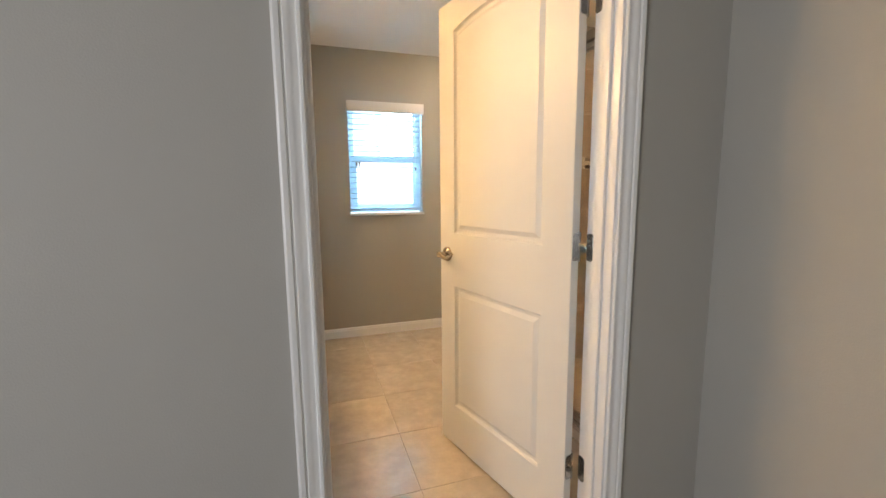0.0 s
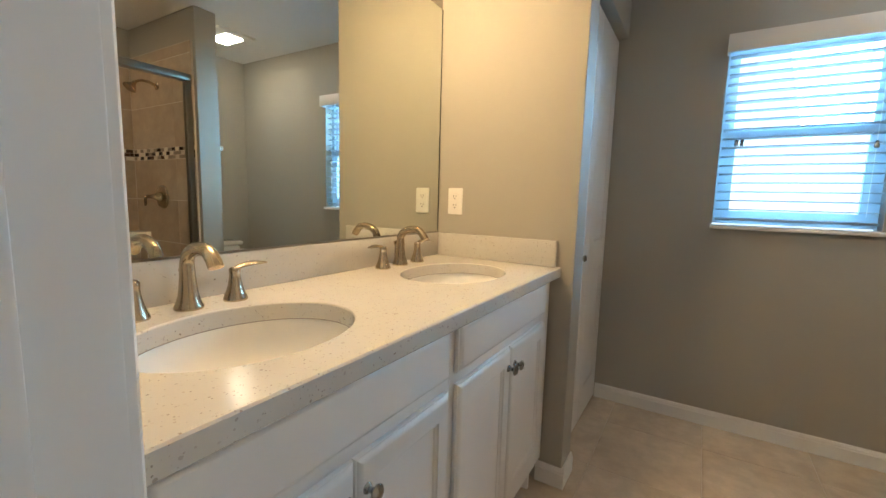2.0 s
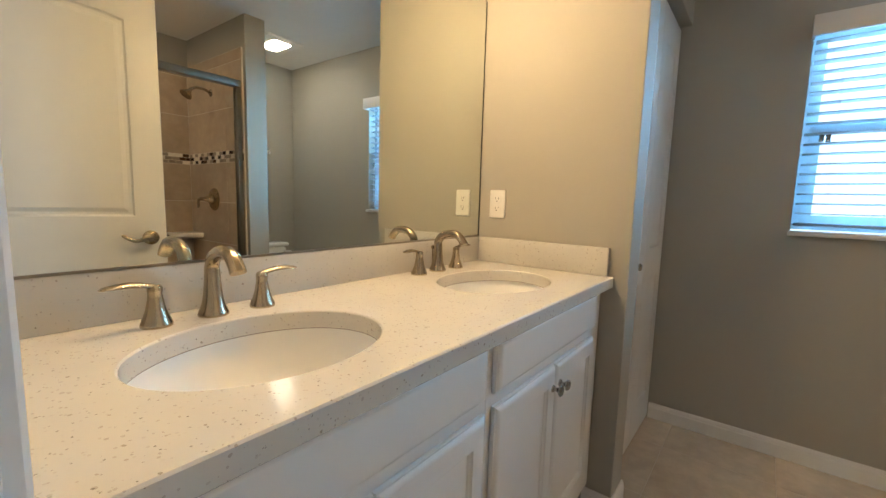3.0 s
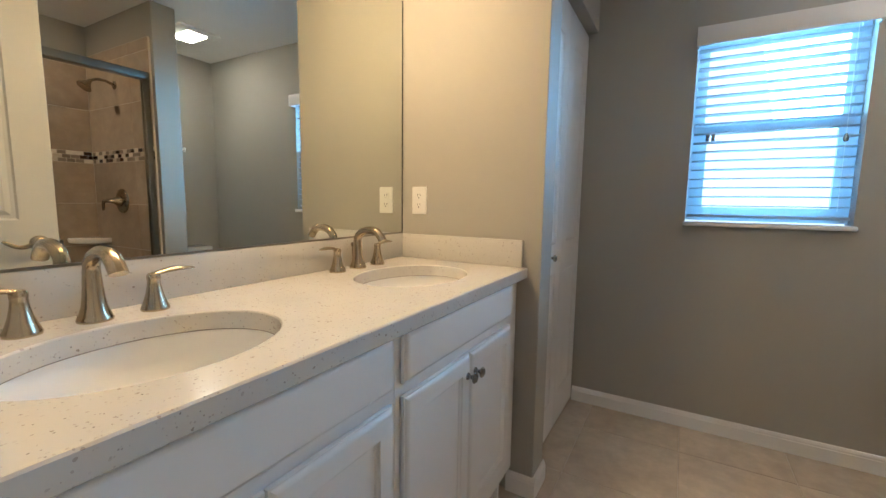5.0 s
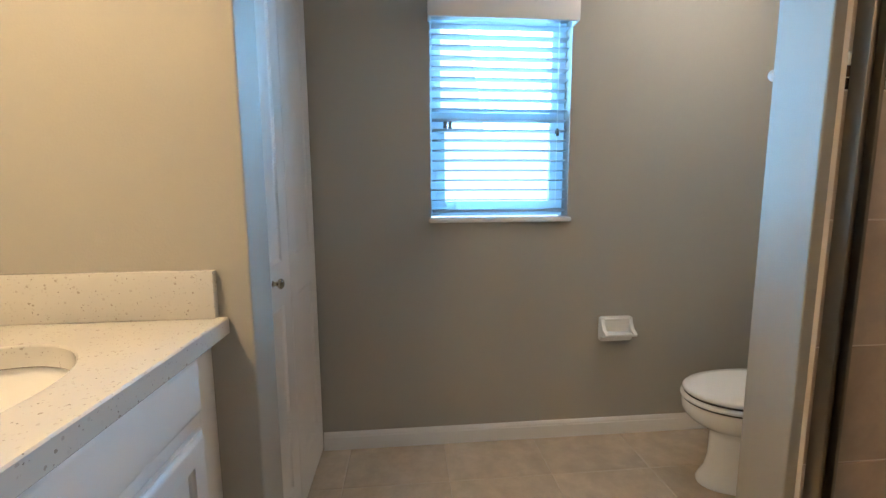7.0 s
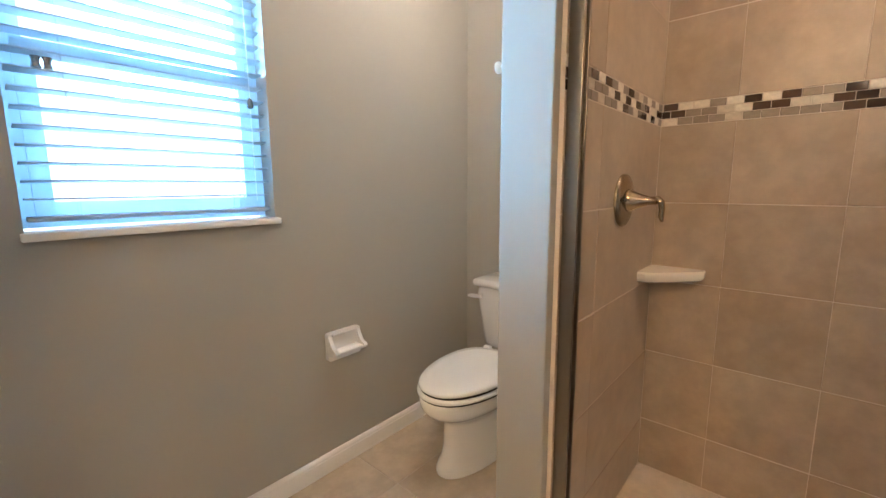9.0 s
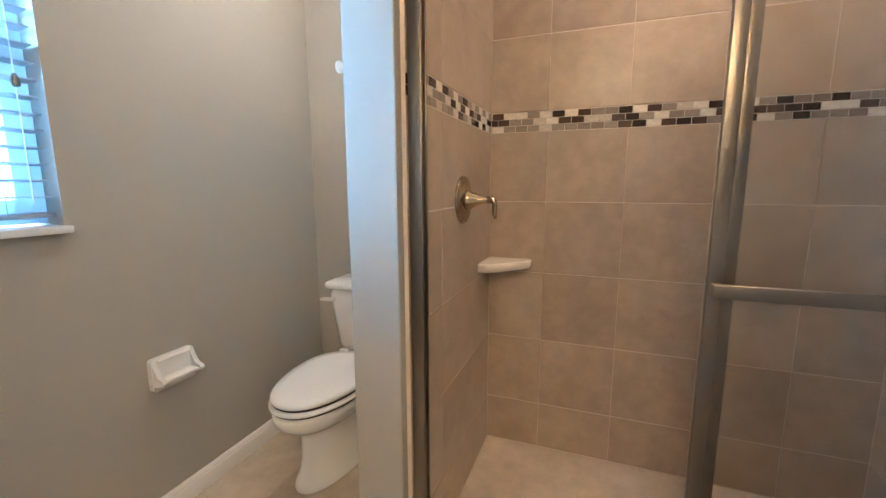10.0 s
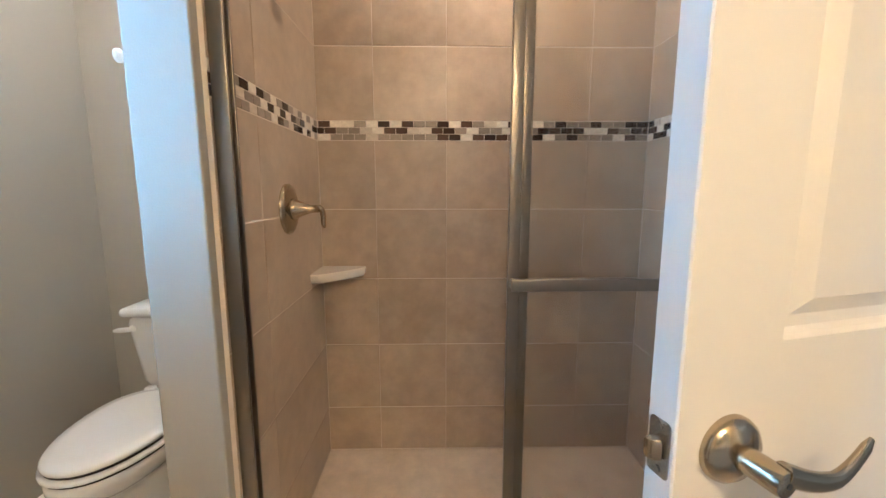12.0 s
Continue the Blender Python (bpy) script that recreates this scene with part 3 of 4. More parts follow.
# assumed, unseen window that goes with the bedroom fill lamp
bwin = thing("window_2", (-2.05, -0.9, 0.8), "assumed, unseen white bedroom window beside the fill lamp", "window", kind="structure")
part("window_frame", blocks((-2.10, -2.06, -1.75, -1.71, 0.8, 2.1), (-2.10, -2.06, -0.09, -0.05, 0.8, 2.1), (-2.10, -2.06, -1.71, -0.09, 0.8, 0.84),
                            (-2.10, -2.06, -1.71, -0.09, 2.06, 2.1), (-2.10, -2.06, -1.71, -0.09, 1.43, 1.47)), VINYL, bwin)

# ---- closet bifold door ----
bif = thing("bifold_door", (0.52, 3.13, 0.012), "white moulded bifold closet door, closed", "closet door")
BM_STEPS = [(0.005, 0.004), (0.012, 0.007), (0.020, 0.007), (0.034, 0.002)]
LW = 0.384
for yy in (2.752, 2.752 + LW + 0.003):
    lm = Matrix.Translation((0.542, yy, 0.014)) @ Matrix.Rotation(radians(90), 4, "Z")
    lf = part("door_leaf", moved(panelled(LW, 2.005, 0.030, [rect(0.085, LW - 0.085, 0.94, 1.86), rect(0.085, LW - 0.085, 0.16, 0.80)], BM_STEPS), lm), DOORP, bif, smooth=30)
    if yy < 2.8:
        part("knob", lathe(bmesh.new(), [(0.010, 0), (0.006, 0.004), (0.006, 0.012), (0.0155, 0.020), (0.016, 0.025), (0.010, 0.031), (0.002, 0.032)], 24,
                           Matrix.Translation((0.542, 2.952, 0.900)) @ pose(0, 0, 0, 0, 90)), NICKEL, lf, "small nickel knob")
part("track", blocks((0.500, 0.530, 2.748, 3.531, 2.022, 2.034)), SATIN, bif)

# ---- vanity ----
CF = 0.516   # face frame front


FRONT_RIM = ((0.0, 0.0110), (0.0015, 0.0085), (0.0040, 0.0080), (0.0055, 0.0060), (0.0130, 0.0005), (0.0150, 0.0))


def raised_front(w, h):
    """A slab front whose stepped, sloping rim leads up to a flat field."""
    return panelled(w, h, 0.019, [], [], both=False, rim=FRONT_RIM)


def shaker(w, h):
    return panelled(w, h, 0.019, [rect(0.052, w - 0.052, 0.052, h - 0.052)], [(0.002, 0.003), (0.006, 0.0045), (0.010, 0.009), (0.012, 0.009)], both=False, rim=FRONT_RIM)


def front_at(bm, y, z):
    """Turn a front so that its face looks along +x."""
    return moved(bm, Matrix.Translation((CF + 0.0205, y, z)) @ Matrix.Rotation(radians(90), 4, "Z"))


def cabinet(y0, y1, knob_gap):
    c = thing("vanity_cabinet", (0.25, (y0 + y1) / 2, 0), "white two-door vanity cabinet with a false drawer front", "cabinet", "vanity cabinets")
    body = blocks((0.0, CF - 0.02, y0, y0 + 0.016, 0.0, 0.860), (0.0, CF - 0.02, y1 - 0.016, y1, 0.0, 0.860), (0.0, CF - 0.02, y0 + 0.016, y1 - 0.016, 0.10, 0.116),
                  (0.0, 0.012, y0 + 0.016, y1 - 0.016, 0.116, 0.860), (0.44, 0.45, y0 + 0.016, y1 - 0.016, 0.0, 0.10))
    part("body", body, CABW, c)
    part("face_frame", blocks((CF - 0.02, CF, y0, y0 + 0.036, 0.10, 0.860), (CF - 0.02, CF, y1 - 0.036, y1, 0.10, 0.860), (CF - 0.02, CF, y0 + 0.036, y1 - 0.036, 0.845, 0.860),
                              (CF - 0.02, CF, y0 + 0.036, y1 - 0.036, 0.690, 0.730), (CF - 0.02, CF, y0 + 0.036, y1 - 0.036, 0.10, 0.19)), CABW, c)
    a0, a1 = y0 + 0.019, y1 - 0.020
    part("drawer_front", front_at(raised_front(a1 - a0, 0.122), a0, 0.735), CABW, c)
    mid = (a0 + a1) / 2
    for s, b0, b1 in ((-1, a0, mid - 0.0015), (1, mid + 0.0015, a1)):
        d = part("door", front_at(shaker(b1 - b0, 0.533), b0, 0.172), CABW, c)
        km = Matrix.Translation((CF + 0.0205, mid + s * knob_gap, 0.643)) @ pose(0, 0, 0, 0, 90)
        part("knob", lathe(bmesh.new(), [(0.011, 0), (0.010, 0.003), (0.006, 0.006), (0.0055, 0.013), (0.011, 0.018), (0.0155, 0.021), (0.016, 0.024), (0.012, 0.028), (0.003, 0.0295)], 28, km),
             STEEL, d, "round brushed nickel knob")
    return c


cabinet(1.186, 1.8485, 0.024)
cabinet(1.8500, 2.543, 0.024)
tagged(mesh_object("cabinet_filler", blocks((CF - 0.02, CF - 0.001, 2.545, 2.613, 0.10, 0.860), bevel=0.001), CABW), "white filler strip between cabinet and wall", "filler", kind="structure")

SINKS = ((0.294, 1.485), (0.286, 2.256))
RX, RY = 0.167, 0.213
CY0, CY1, CX1 = 1.150, 2.612, 0.556


def oval(cx, cy, rx, ry, n=48):
    return [(cx + rx * math.cos(2 * math.pi * i / n), cy + ry * math.sin(2 * math.pi * i / n)) for i in range(n)]


def countertop():
    bm = bmesh.new()
    outer = rect(XW + 0.001, CX1, CY0, CY1)
    holes = [oval(cx, cy, RX, RY) for cx, cy in SINKS]
    rings = []
    for z, e, hr in ((0.902, 0.003, 0.003), (0.899, 0.0, 0.0), (0.866, 0.0, 0.0), (0.863, 0.003, 0.0)):
        if z in (0.902, 0.863):
            rings.append(flat_with_holes(bm, shrink(outer, e), [oval(cx, cy, RX + hr, RY + hr) for cx, cy in SINKS], lambda u, v, z=z: (u, v, z)))
        else:
            rings.append([[bm.verts.new((u, v, z)) for u, v in poly] for poly in (outer, *holes)])
    for r0, r1 in zip(rings, rings[1:]):
        for l0, l1 in zip(r0, r1):
            bridge(bm, l0, l1)
    return bm


top = thing("vanity_countertop", (0.27, 1.89, 0.863), "white flecked quartz vanity countertop with two oval cutouts", "countertop")
part("slab", countertop(), QUARTZ, top, smooth=30)
part("backsplash", blocks((XW + 0.001, -0.001, CY0, 2.612, 0.9025, 1.004), bevel=0.002), QUARTZ, top)
part("sidesplash", blocks((0.0, 0.537, 2.594, 2.613, 0.9025, 1.004), bevel=0.002), QUARTZ, top)


def basin(cx, cy):
    s = thing("sink_basin", (cx, cy, 0.74), "white oval porcelain undermount sink", "sink", "vanity sinks")
    prof = [(1.06, 0.8625), (1.025, 0.8625), (1.02, 0.850), (0.99, 0.825), (0.92, 0.790), (0.80, 0.763), (0.60, 0.745), (0.35, 0.737), (0.14, 0.735),
            (0.14, 0.725), (0.38, 0.727), (0.64, 0.735), (0.86, 0.755), (0.98, 0.785), (1.04, 0.825), (1.06, 0.850)]
    bm = bmesh.new()
    rings = [[bm.verts.new((x, y, z)) for x, y in oval(cx, cy, RX * k, RY * k)] for k, z in prof]
    for i in range(len(rings)):
        bridge(bm, rings[i], rings[(i + 1) % len(rings)])
    part("bowl", bm, PORC, s, smooth=60)
    bm = bmesh.new()
    seam = [[bm.verts.new((x, y, z)) for x, y in oval(cx, cy, RX * k, RY * k)] for k, z in ((1.018, 0.8629), (1.001, 0.8629), (1.001, 0.8612), (1.018, 0.8612))]
    for i in range(4):
        bridge(bm, seam[i], seam[(i + 1) % 4])
    part("sealant", bm, SEAL, s, "thin grey sealant seam under the slab")
    part("drain", lathe(bmesh.new(), [(0.010, 0.728), (0.033, 0.731), (0.033, 0.739), (0.028, 0.740), (0.024, 0.737), (0.018, 0.742), (0.003, 0.745)], 28, Matrix.Translation((cx, cy, 0))), NICKEL, s)


for c in SINKS:
    basin(*c)


def faucet():
    """Widespread two-handle faucet: gooseneck spout, two flared bases with wing levers, pop-up rod. Built round the spout's foot."""
    f = thing("faucet", (0, 0, 0), "brushed nickel widespread faucet with two lever handles", "faucet", "vanity faucets")
    bm = bmesh.new()
    lathe(bm, [(0.0290, 0), (0.0295, 0.003), (0.0285, 0.007), (0.0245, 0.016), (0.0205, 0.030), (0.0180, 0.048), (0.0168, 0.064)], 32)
    pts, rad, wide = [], [], []
    for i in range(22):
        g = i / 21
        if g < 0.22:
            p = (0.0, 0.0, 0.060 + g / 0.22 * 0.038)
        else:
            q = (g - 0.22) / 0.78
            an = q * radians(152)
            p = (0.060 - 0.060 * math.cos(an), 0.0, 0.098 + 0.039 * math.sin(an) + (0.0 if q < 0.75 else -0.014 * (q - 0.75) / 0.25))
        pts.append(p)
        rad.append(0.0168 - 0.0030 * min(1, g / 0.3) - 0.0022 * max(0, g - 0.5))
        wide.append(1.0 + 0.35 * max(0, g - 0.3))
    sweep(bm, pts, rad, 20, wide)
    spout = part("spout", bm, NICKEL, f)
    part("popup_rod", lathe(bmesh.new(), [(0.0022, 0.0), (0.0022, 0.074), (0.0055, 0.078), (0.006, 0.085), (0.003, 0.090)], 14, Matrix.Translation((-0.025, 0, 0))), NICKEL, spout)
    for s in (-1, 1):
        bm = bmesh.new()
        k = Matrix.Translation((0.004, 0.104 * s, 0))
        lathe(bm, [(0.0265, 0), (0.0270, 0.003), (0.0260, 0.007), (0.0215, 0.018), (0.0165, 0.034), (0.0130, 0.052), (0.0118, 0.064), (0.0128, 0.066), (0.0128, 0.074), (0.009, 0.079), (0.002, 0.080)], 28, k)
        h = part("handle", bm, NICKEL, f)
        bm = bmesh.new()
        n = 12
        pts = [(0.006 * i / n, s * (-0.007 + 0.092 * i / n), 0.074 + 0.011 * math.sin(min(1.0, i / n * 1.5) * math.pi / 2) - 0.004 * (i / n) ** 3) for i in range(n + 1)]
        rad = [0.0098 - 0.0022 * math.cos(i / n * math.pi * 1.6) - 0.0035 * (i / n) for i in range(n + 1)]
        rad[-1] = 0.0015
        sweep(bm, pts, rad, 14, [0.62 - 0.28 * (i / n) for i in range(n + 1)], k)
        part("lever", bm, NICKEL, h)
    return f


f1 = faucet()
f1.matrix_basis = Matrix.Translation((0.066, 1.488, 0.902))
copy_thing(f1, Matrix.Translation((0.048, 2.257, 0.902)))

MT = Matrix.Translation((XW + 0.007, 2.606, 0)) @ Matrix.Rotation(radians(0.6), 4, "Z") @ Matrix.Translation((-XW - 0.007, -2.606, 0))
mir = thing("mirror", (XW, 1.88, 1.006), "large frameless wall mirror above the backsplash", "mirror")
part("glass", moved(blocks((XW + 0.002, XW + 0.007, 1.172, 2.606, 1.010, 1.954)), MT), MIRROR, mir, smooth=0)
part("bottom_channel", moved(blocks((XW + 0.001, XW + 0.010, 1.172, 2.606, 1.0045, 1.0098)), MT), SATIN, mir)
part("edge", blocks((XW + 0.001, XW + 0.0075, 2.6062, 2.6120, 1.0045, 1.954)), DARK, mir, "dark mirror edge")

vl = thing("vanity_light", (XW, 1.92, 2.18), "brushed nickel vanity light bar with frosted shades", "wall lamp")
part("bar", blocks((XW, XW + 0.025, 1.60, 2.24, 2.145, 2.205), bevel=0.006), NICKEL, vl)
for yy in (1.68, 1.92, 2.16):
    arm = part("arm", sweep(bmesh.new(), [(0.0, yy, 2.175), (0.05, yy, 2.182), (0.085, yy, 2.195), (0.09, yy, 2.210)], [0.008, 0.008, 0.008, 0.010], 12), NICKEL, vl)
    sh = part("shade", lathe(bmesh.new(), [(0.022, 2.215), (0.045, 2.210), (0.055, 2.175), (0.058, 2.135), (0.055, 2.120), (0.050, 2.122)], 28, Matrix.Translation((0.095, yy, 0))), BULBS, arm, "glowing frosted glass shade")
    part("bulb", lathe(bmesh.new(), [(0.046, 2.1185), (0.044, 2.112), (0.030, 2.106), (0.004, 2.104)], 24, Matrix.Translation((0.095, yy, 0))), BULB, sh, "bright bulb face at the open mouth of the shade")

outlet = thing("wall_outlet", (0.074, 2.615, 1.144), "white duplex outlet plate on the greige wall", "outlet")
OM = Matrix.Translation((0.074, 2.6152, 1.144))
pl = part("plate", rounded_plate(bmesh.new(), 0.071, 0.115, 0.006, 0.006, OM), PLATE, outlet)
for dz in (-0.0195, 0.0195):
    face = part("receptacle", rounded_plate(bmesh.new(), 0.034, 0.029, 0.0018, 0.010, OM @ Matrix.Translation((0, -0.006, dz))), PLATE, outlet)
    for dx in (-0.0065, 0.0065):
        part("slot", blocks((0.074 + dx - 0.001, 0.074 + dx + 0.001, 2.6152 - 0.0083, 2.6152 - 0.0075, 1.144 + dz - 0.001, 1.144 + dz + 0.0075)), DARK, face)
    part("ground_hole", lathe(bmesh.new(), [(0.0026, 0), (0.0026, 0.0008), (0.001, 0.0009)], 10, OM @ Matrix.Translation((0, -0.0076, dz - 0.008)) @ pose(0, 0, 0, 90)), DARK, face)
part("screw", lathe(bmesh.new(), [(0.003, 0), (0.003, 0.001), (0.001, 0.0012)], 12, OM @ Matrix.Translation((0, -0.006, 0)) @ pose(0, 0, 0, 90)), PLATE, outlet)

# ---- toilet ----
TC = 3.155


def egg(xf, xb, hw, z, n=40):
    """An egg-shaped ring, pointed to -x: front at xf, back at xb, half width hw."""
    c = xb - min(0.20, (xb - xf) * 0.45)
    out = []
    for i in range(n):
        a = 2 * math.pi * i / n
        ca, sa = math.cos(a), math.sin(a)
        x = c + (xb - c) * math.copysign(abs(ca) ** 0.8, ca) if ca > 0 else c + (c - xf) * ca
        out.append((x, TC + hw * math.copysign(abs(sa) ** 0.92, sa), z))
    return out


def loft(rings):
    bm = bmesh.new()
    rs = [[bm.verts.new(p) for p in r] for r in rings]
    for r0, r1 in zip(rs, rs[1:]):
        bridge(bm, r0, r1)
    bm.faces.new(rs[0])
    bm.faces.new(rs[-1])
    return bm


toilet = thing("toilet", (2.35, TC, 0), "white two-piece toilet with its lid closed", "toilet")
part("bowl", loft([egg(2.094, 2.60, 0.114, 0.0), egg(2.092, 2.60, 0.116, 0.012), egg(2.102, 2.60, 0.109, 0.030), egg(2.122, 2.60, 0.098, 0.060), egg(2.134, 2.60, 0.094, 0.110), egg(2.136, 2.60, 0.094, 0.205),
                   egg(2.128, 2.60, 0.100, 0.228), egg(2.096, 2.60, 0.124, 0.246), egg(2.056, 2.60, 0.150, 0.270), egg(2.030, 2.60, 0.166, 0.296), egg(2.021, 2.60, 0.173, 0.318),
                   egg(2.020, 2.60, 0.174, 0.337), egg(2.025, 2.60, 0.171, 0.3445), egg(2.038, 2.59, 0.161, 0.3475)]), PORC, toilet, smooth=60)
part("seat", loft([egg(2.033, 2.52, 0.164, 0.3535), egg(2.022, 2.52, 0.173, 0.3548), egg(2.017, 2.525, 0.178, 0.359), egg(2.017, 2.525, 0.178, 0.367), egg(2.021, 2.52, 0.174, 0.3715), egg(2.037, 2.515, 0.160, 0.3730)]), PORC, toilet, smooth=60)
# black inserts paint the contact shadow below seat and lid
part("gap_shade", loft([egg(2.027, 2.51, 0.169, 0.3476), egg(2.027, 2.51, 0.169, 0.3534)]), DARK, toilet, "black insert painting the shadow gap under the seat")
part("gap_shade", loft([egg(2.031, 2.51, 0.165, 0.3731), egg(2.031, 2.51, 0.165, 0.3811)]), DARK, toilet, "black insert painting the shadow gap under the lid")
part("lid", loft([egg(2.033, 2.52, 0.164, 0.3812), egg(2.027, 2.53, 0.169, 0.3824), egg(2.024, 2.53, 0.172, 0.3855), egg(2.024, 2.53, 0.172, 0.394), egg(2.032, 2.525, 0.165, 0.4005), egg(2.071, 2.49, 0.131, 0.4048), egg(2.151, 2.42, 0.071, 0.4062)]), PORC, toilet, smooth=60)
for s in (-1, 1):
    part("seat_hinge", blocks((2.505, 2.535, TC + s * 0.075 - 0.018, TC + s * 0.075 + 0.018, 0.364, 0.408), bevel=0.006), PORC, toilet)
tank = blocks((2.545, 2.738, TC - 0.178, TC + 0.172, 0.372, 0.684), bevel=0.034)
for v in tank.verts:
    k = (0.690 - v.co.z) / 0.32
    v.co.y = TC + (v.co.y - TC) * (1 - 0.20 * k ** 1.4)
    v.co.x = 2.738 + (v.co.x - 2.738) * (1 - 0.16 * k ** 1.4)
part("tank", tank, PORC, toilet, smooth=50)
part("tank_lid", blocks((2.530, 2.742, TC - 0.189, TC + 0.183, 0.682, 0.721), bevel=0.018), PORC, toilet, smooth=50)
bm = lathe(bmesh.new(), [(0.013, 0), (0.013, 0.010), (0.009, 0.016)], 20, Matrix.Translation((2.551, TC + 0.140, 0.637)) @ pose(0, 0, 0, 0, -90))
sweep(bm, [(2.535, TC + 0.130, 0.638), (2.531, TC + 0.155, 0.637), (2.530, TC + 0.180, 0.635), (2.534, TC + 0.204, 0.631)], [0.009, 0.011, 0.011, 0.006], 12, [0.8, 0.7, 0.7, 0.7])
part("flush_lever", bm, PORC, toilet, "white flush lever")

# ---- paper holder: ceramic back plate, two swept cheeks and a lipped tray ----
tp = thing("toilet_paper_holder", (1.91, YN, 0.47), "white ceramic toilet paper holder fixed to the wall", "paper holder")
hx0, hx1, hz0, hz1 = 1.833, 1.990, 0.474, 0.590
part("back_plate", rounded_plate(bmesh.new(), hx1 - hx0, hz1 - hz0, 0.021, 0.012, Matrix.Translation(((hx0 + hx1) / 2, YN - 0.0005, (hz0 + hz1) / 2))), PORC, tp)


def cheek(x0, x1):
    bm = bmesh.new()
    prof = [(0.012, hz1 - 0.090), (0.012, hz1 - 0.006), (0.020, hz1 - 0.008), (0.028, hz1 - 0.030), (0.044, hz1 - 0.056), (0.066, hz1 - 0.066), (0.071, hz1 - 0.074), (0.066, hz1 - 0.083),
            (0.046, hz1 - 0.089), (0.022, hz1 - 0.093), (0.012, hz1 - 0.094)]
    rs = [[bm.verts.new((x, YN - d, z)) for d, z in prof] for x in (x0, x1)]
    bridge(bm, rs[0], rs[1])
    bm.faces.new(rs[0])
    bm.faces.new(rs[1])
    return bm


part("cheek", cheek(hx0 + 0.002, hx0 + 0.018), PORC, tp)
part("cheek", cheek(hx1 - 0.018, hx1 - 0.002), PORC, tp)
part("top_rim", blocks((hx0 + 0.018, hx1 - 0.018, YN - 0.030, YN - 0.012, hz1 - 0.016, hz1 - 0.004), bevel=0.004), PORC, tp)
part("tray", blocks((hx0 + 0.018, hx1 - 0.018, YN - 0.066, YN - 0.012, hz1 - 0.084, hz1 - 0.070), bevel=0.005), PORC, tp)

hook = thing("wall_hook", (1.915, 2.765, 1.47), "small white hook on the partition beside the toilet", "hook")
part("base", rounded_plate(bmesh.new(), 0.030, 0.050, 0.006, 0.008, Matrix.Translation((1.928, 2.7652, 1.465)) @ pose(0, 0, 0, 0, 0, 180)), PLATE, hook)
part("knob", lathe(bmesh.new(), [(0.008, 0), (0.008, 0.012), (0.015, 0.018), (0.015, 0.024), (0.004, 0.027)], 20, Matrix.Translation((1.928, 2.771, 1.470)) @ pose(0, 0, 0, -90)), PLATE, hook)

# ---- ceiling fan light over the toilet ----
fan = thing("ceiling_fan_light", (2.20, 3.03, CE), "square bathroom fan light, lit, flush with the ceiling", "ceiling lamp")
part("grille", blocks((2.05, 2.35, 2.88, 3.18, CE - 0.022, CE - 0.001), bevel=0.006), PLATE, fan)
part("lens", blocks((2.105, 2.315, 2.965, 3.105, CE - 0.034, CE - 0.0225), bevel=0.005), FANLENS, fan, "glowing frosted lens")

can = thing("recessed_ceiling_light", (2.42, 1.80, CE), "small round recessed shower light, lit", "ceiling lamp")
part("ring", lathe(bmesh.new(), [(0.052, CE - 0.001), (0.085, CE - 0.001), (0.085, CE - 0.006), (0.075, CE - 0.010), (0.056, CE - 0.010), (0.052, CE - 0.006)], 40, Matrix.Translation((2.42, 1.80, 0))), PLATE, can)
part("lens", lathe(bmesh.new(), [(0.050, CE - 0.0015), (0.050, CE - 0.007), (0.030, CE - 0.011), (0.004, CE - 0.012)], 32, Matrix.Translation((2.42, 1.80, 0))), CANLENS, can, "glowing frosted lens")

# ---- shower fittings ----
valve = thing("shower_valve", (2.385, TY1, 1.113), "brushed nickel shower valve with a lever handle", "shower valve")
VM = Matrix.Translation((2.385, TY1, 1.113)) @ pose(0, 0, 0, 90)
part("escutcheon", lathe(bmesh.new(), [(0.086, 0), (0.086, 0.004), (0.082, 0.010), (0.066, 0.016), (0.046, 0.019), (0.036, 0.020)], 48, VM), NICKEL, valve)
vh = part("handle", lathe(bmesh.new(), [(0.036, 0.018), (0.036, 0.026), (0.030, 0.036), (0.021, 0.056), (0.0135, 0.080), (0.0115, 0.098), (0.012, 0.104), (0.004, 0.107)], 32, VM), NICKEL, valve)
part("lever", sweep(bmesh.new(), [(2.385, TY1 - 0.088, 1.116), (2.385, TY1 - 0.106, 1.118), (2.385, TY1 - 0.116, 1.108), (2.385, TY1 - 0.119, 1.088), (2.385, TY1 - 0.118, 1.062), (2.385, TY1 - 0.122, 1.048)],
                    [0.010, 0.011, 0.010, 0.009, 0.0085, 0.004], 14), NICKEL, vh)
head = thing("fixed_shower", (2.385, TY1, 1.90), "brushed nickel shower head on a short arm", "shower head")
part("flange", lathe(bmesh.new(), [(0.028, 0), (0.028, 0.003), (0.018, 0.010), (0.010, 0.012)], 24, Matrix.Translation((2.385, TY1, 1.905)) @ pose(0, 0, 0, 90)), NICKEL, head)
arm_end = (2.385, TY1 - 0.135, 1.905)
part("arm", sweep(bmesh.new(), [(2.385, TY1 - 0.004, 1.905), (2.385, TY1 - 0.05, 1.922), (2.385, TY1 - 0.10, 1.922), arm_end], [0.0095] * 4, 14), NICKEL, head)
part("spray_head", lathe(bmesh.new(), [(0.012, 0), (0.013, 0.014), (0.017, 0.022), (0.027, 0.038), (0.041, 0.055), (0.043, 0.064), (0.040, 0.067), (0.036, 0.066)], 32,
                         Matrix.Translation(arm_end) @ pose(0, 0, 0, 142)), NICKEL, head)

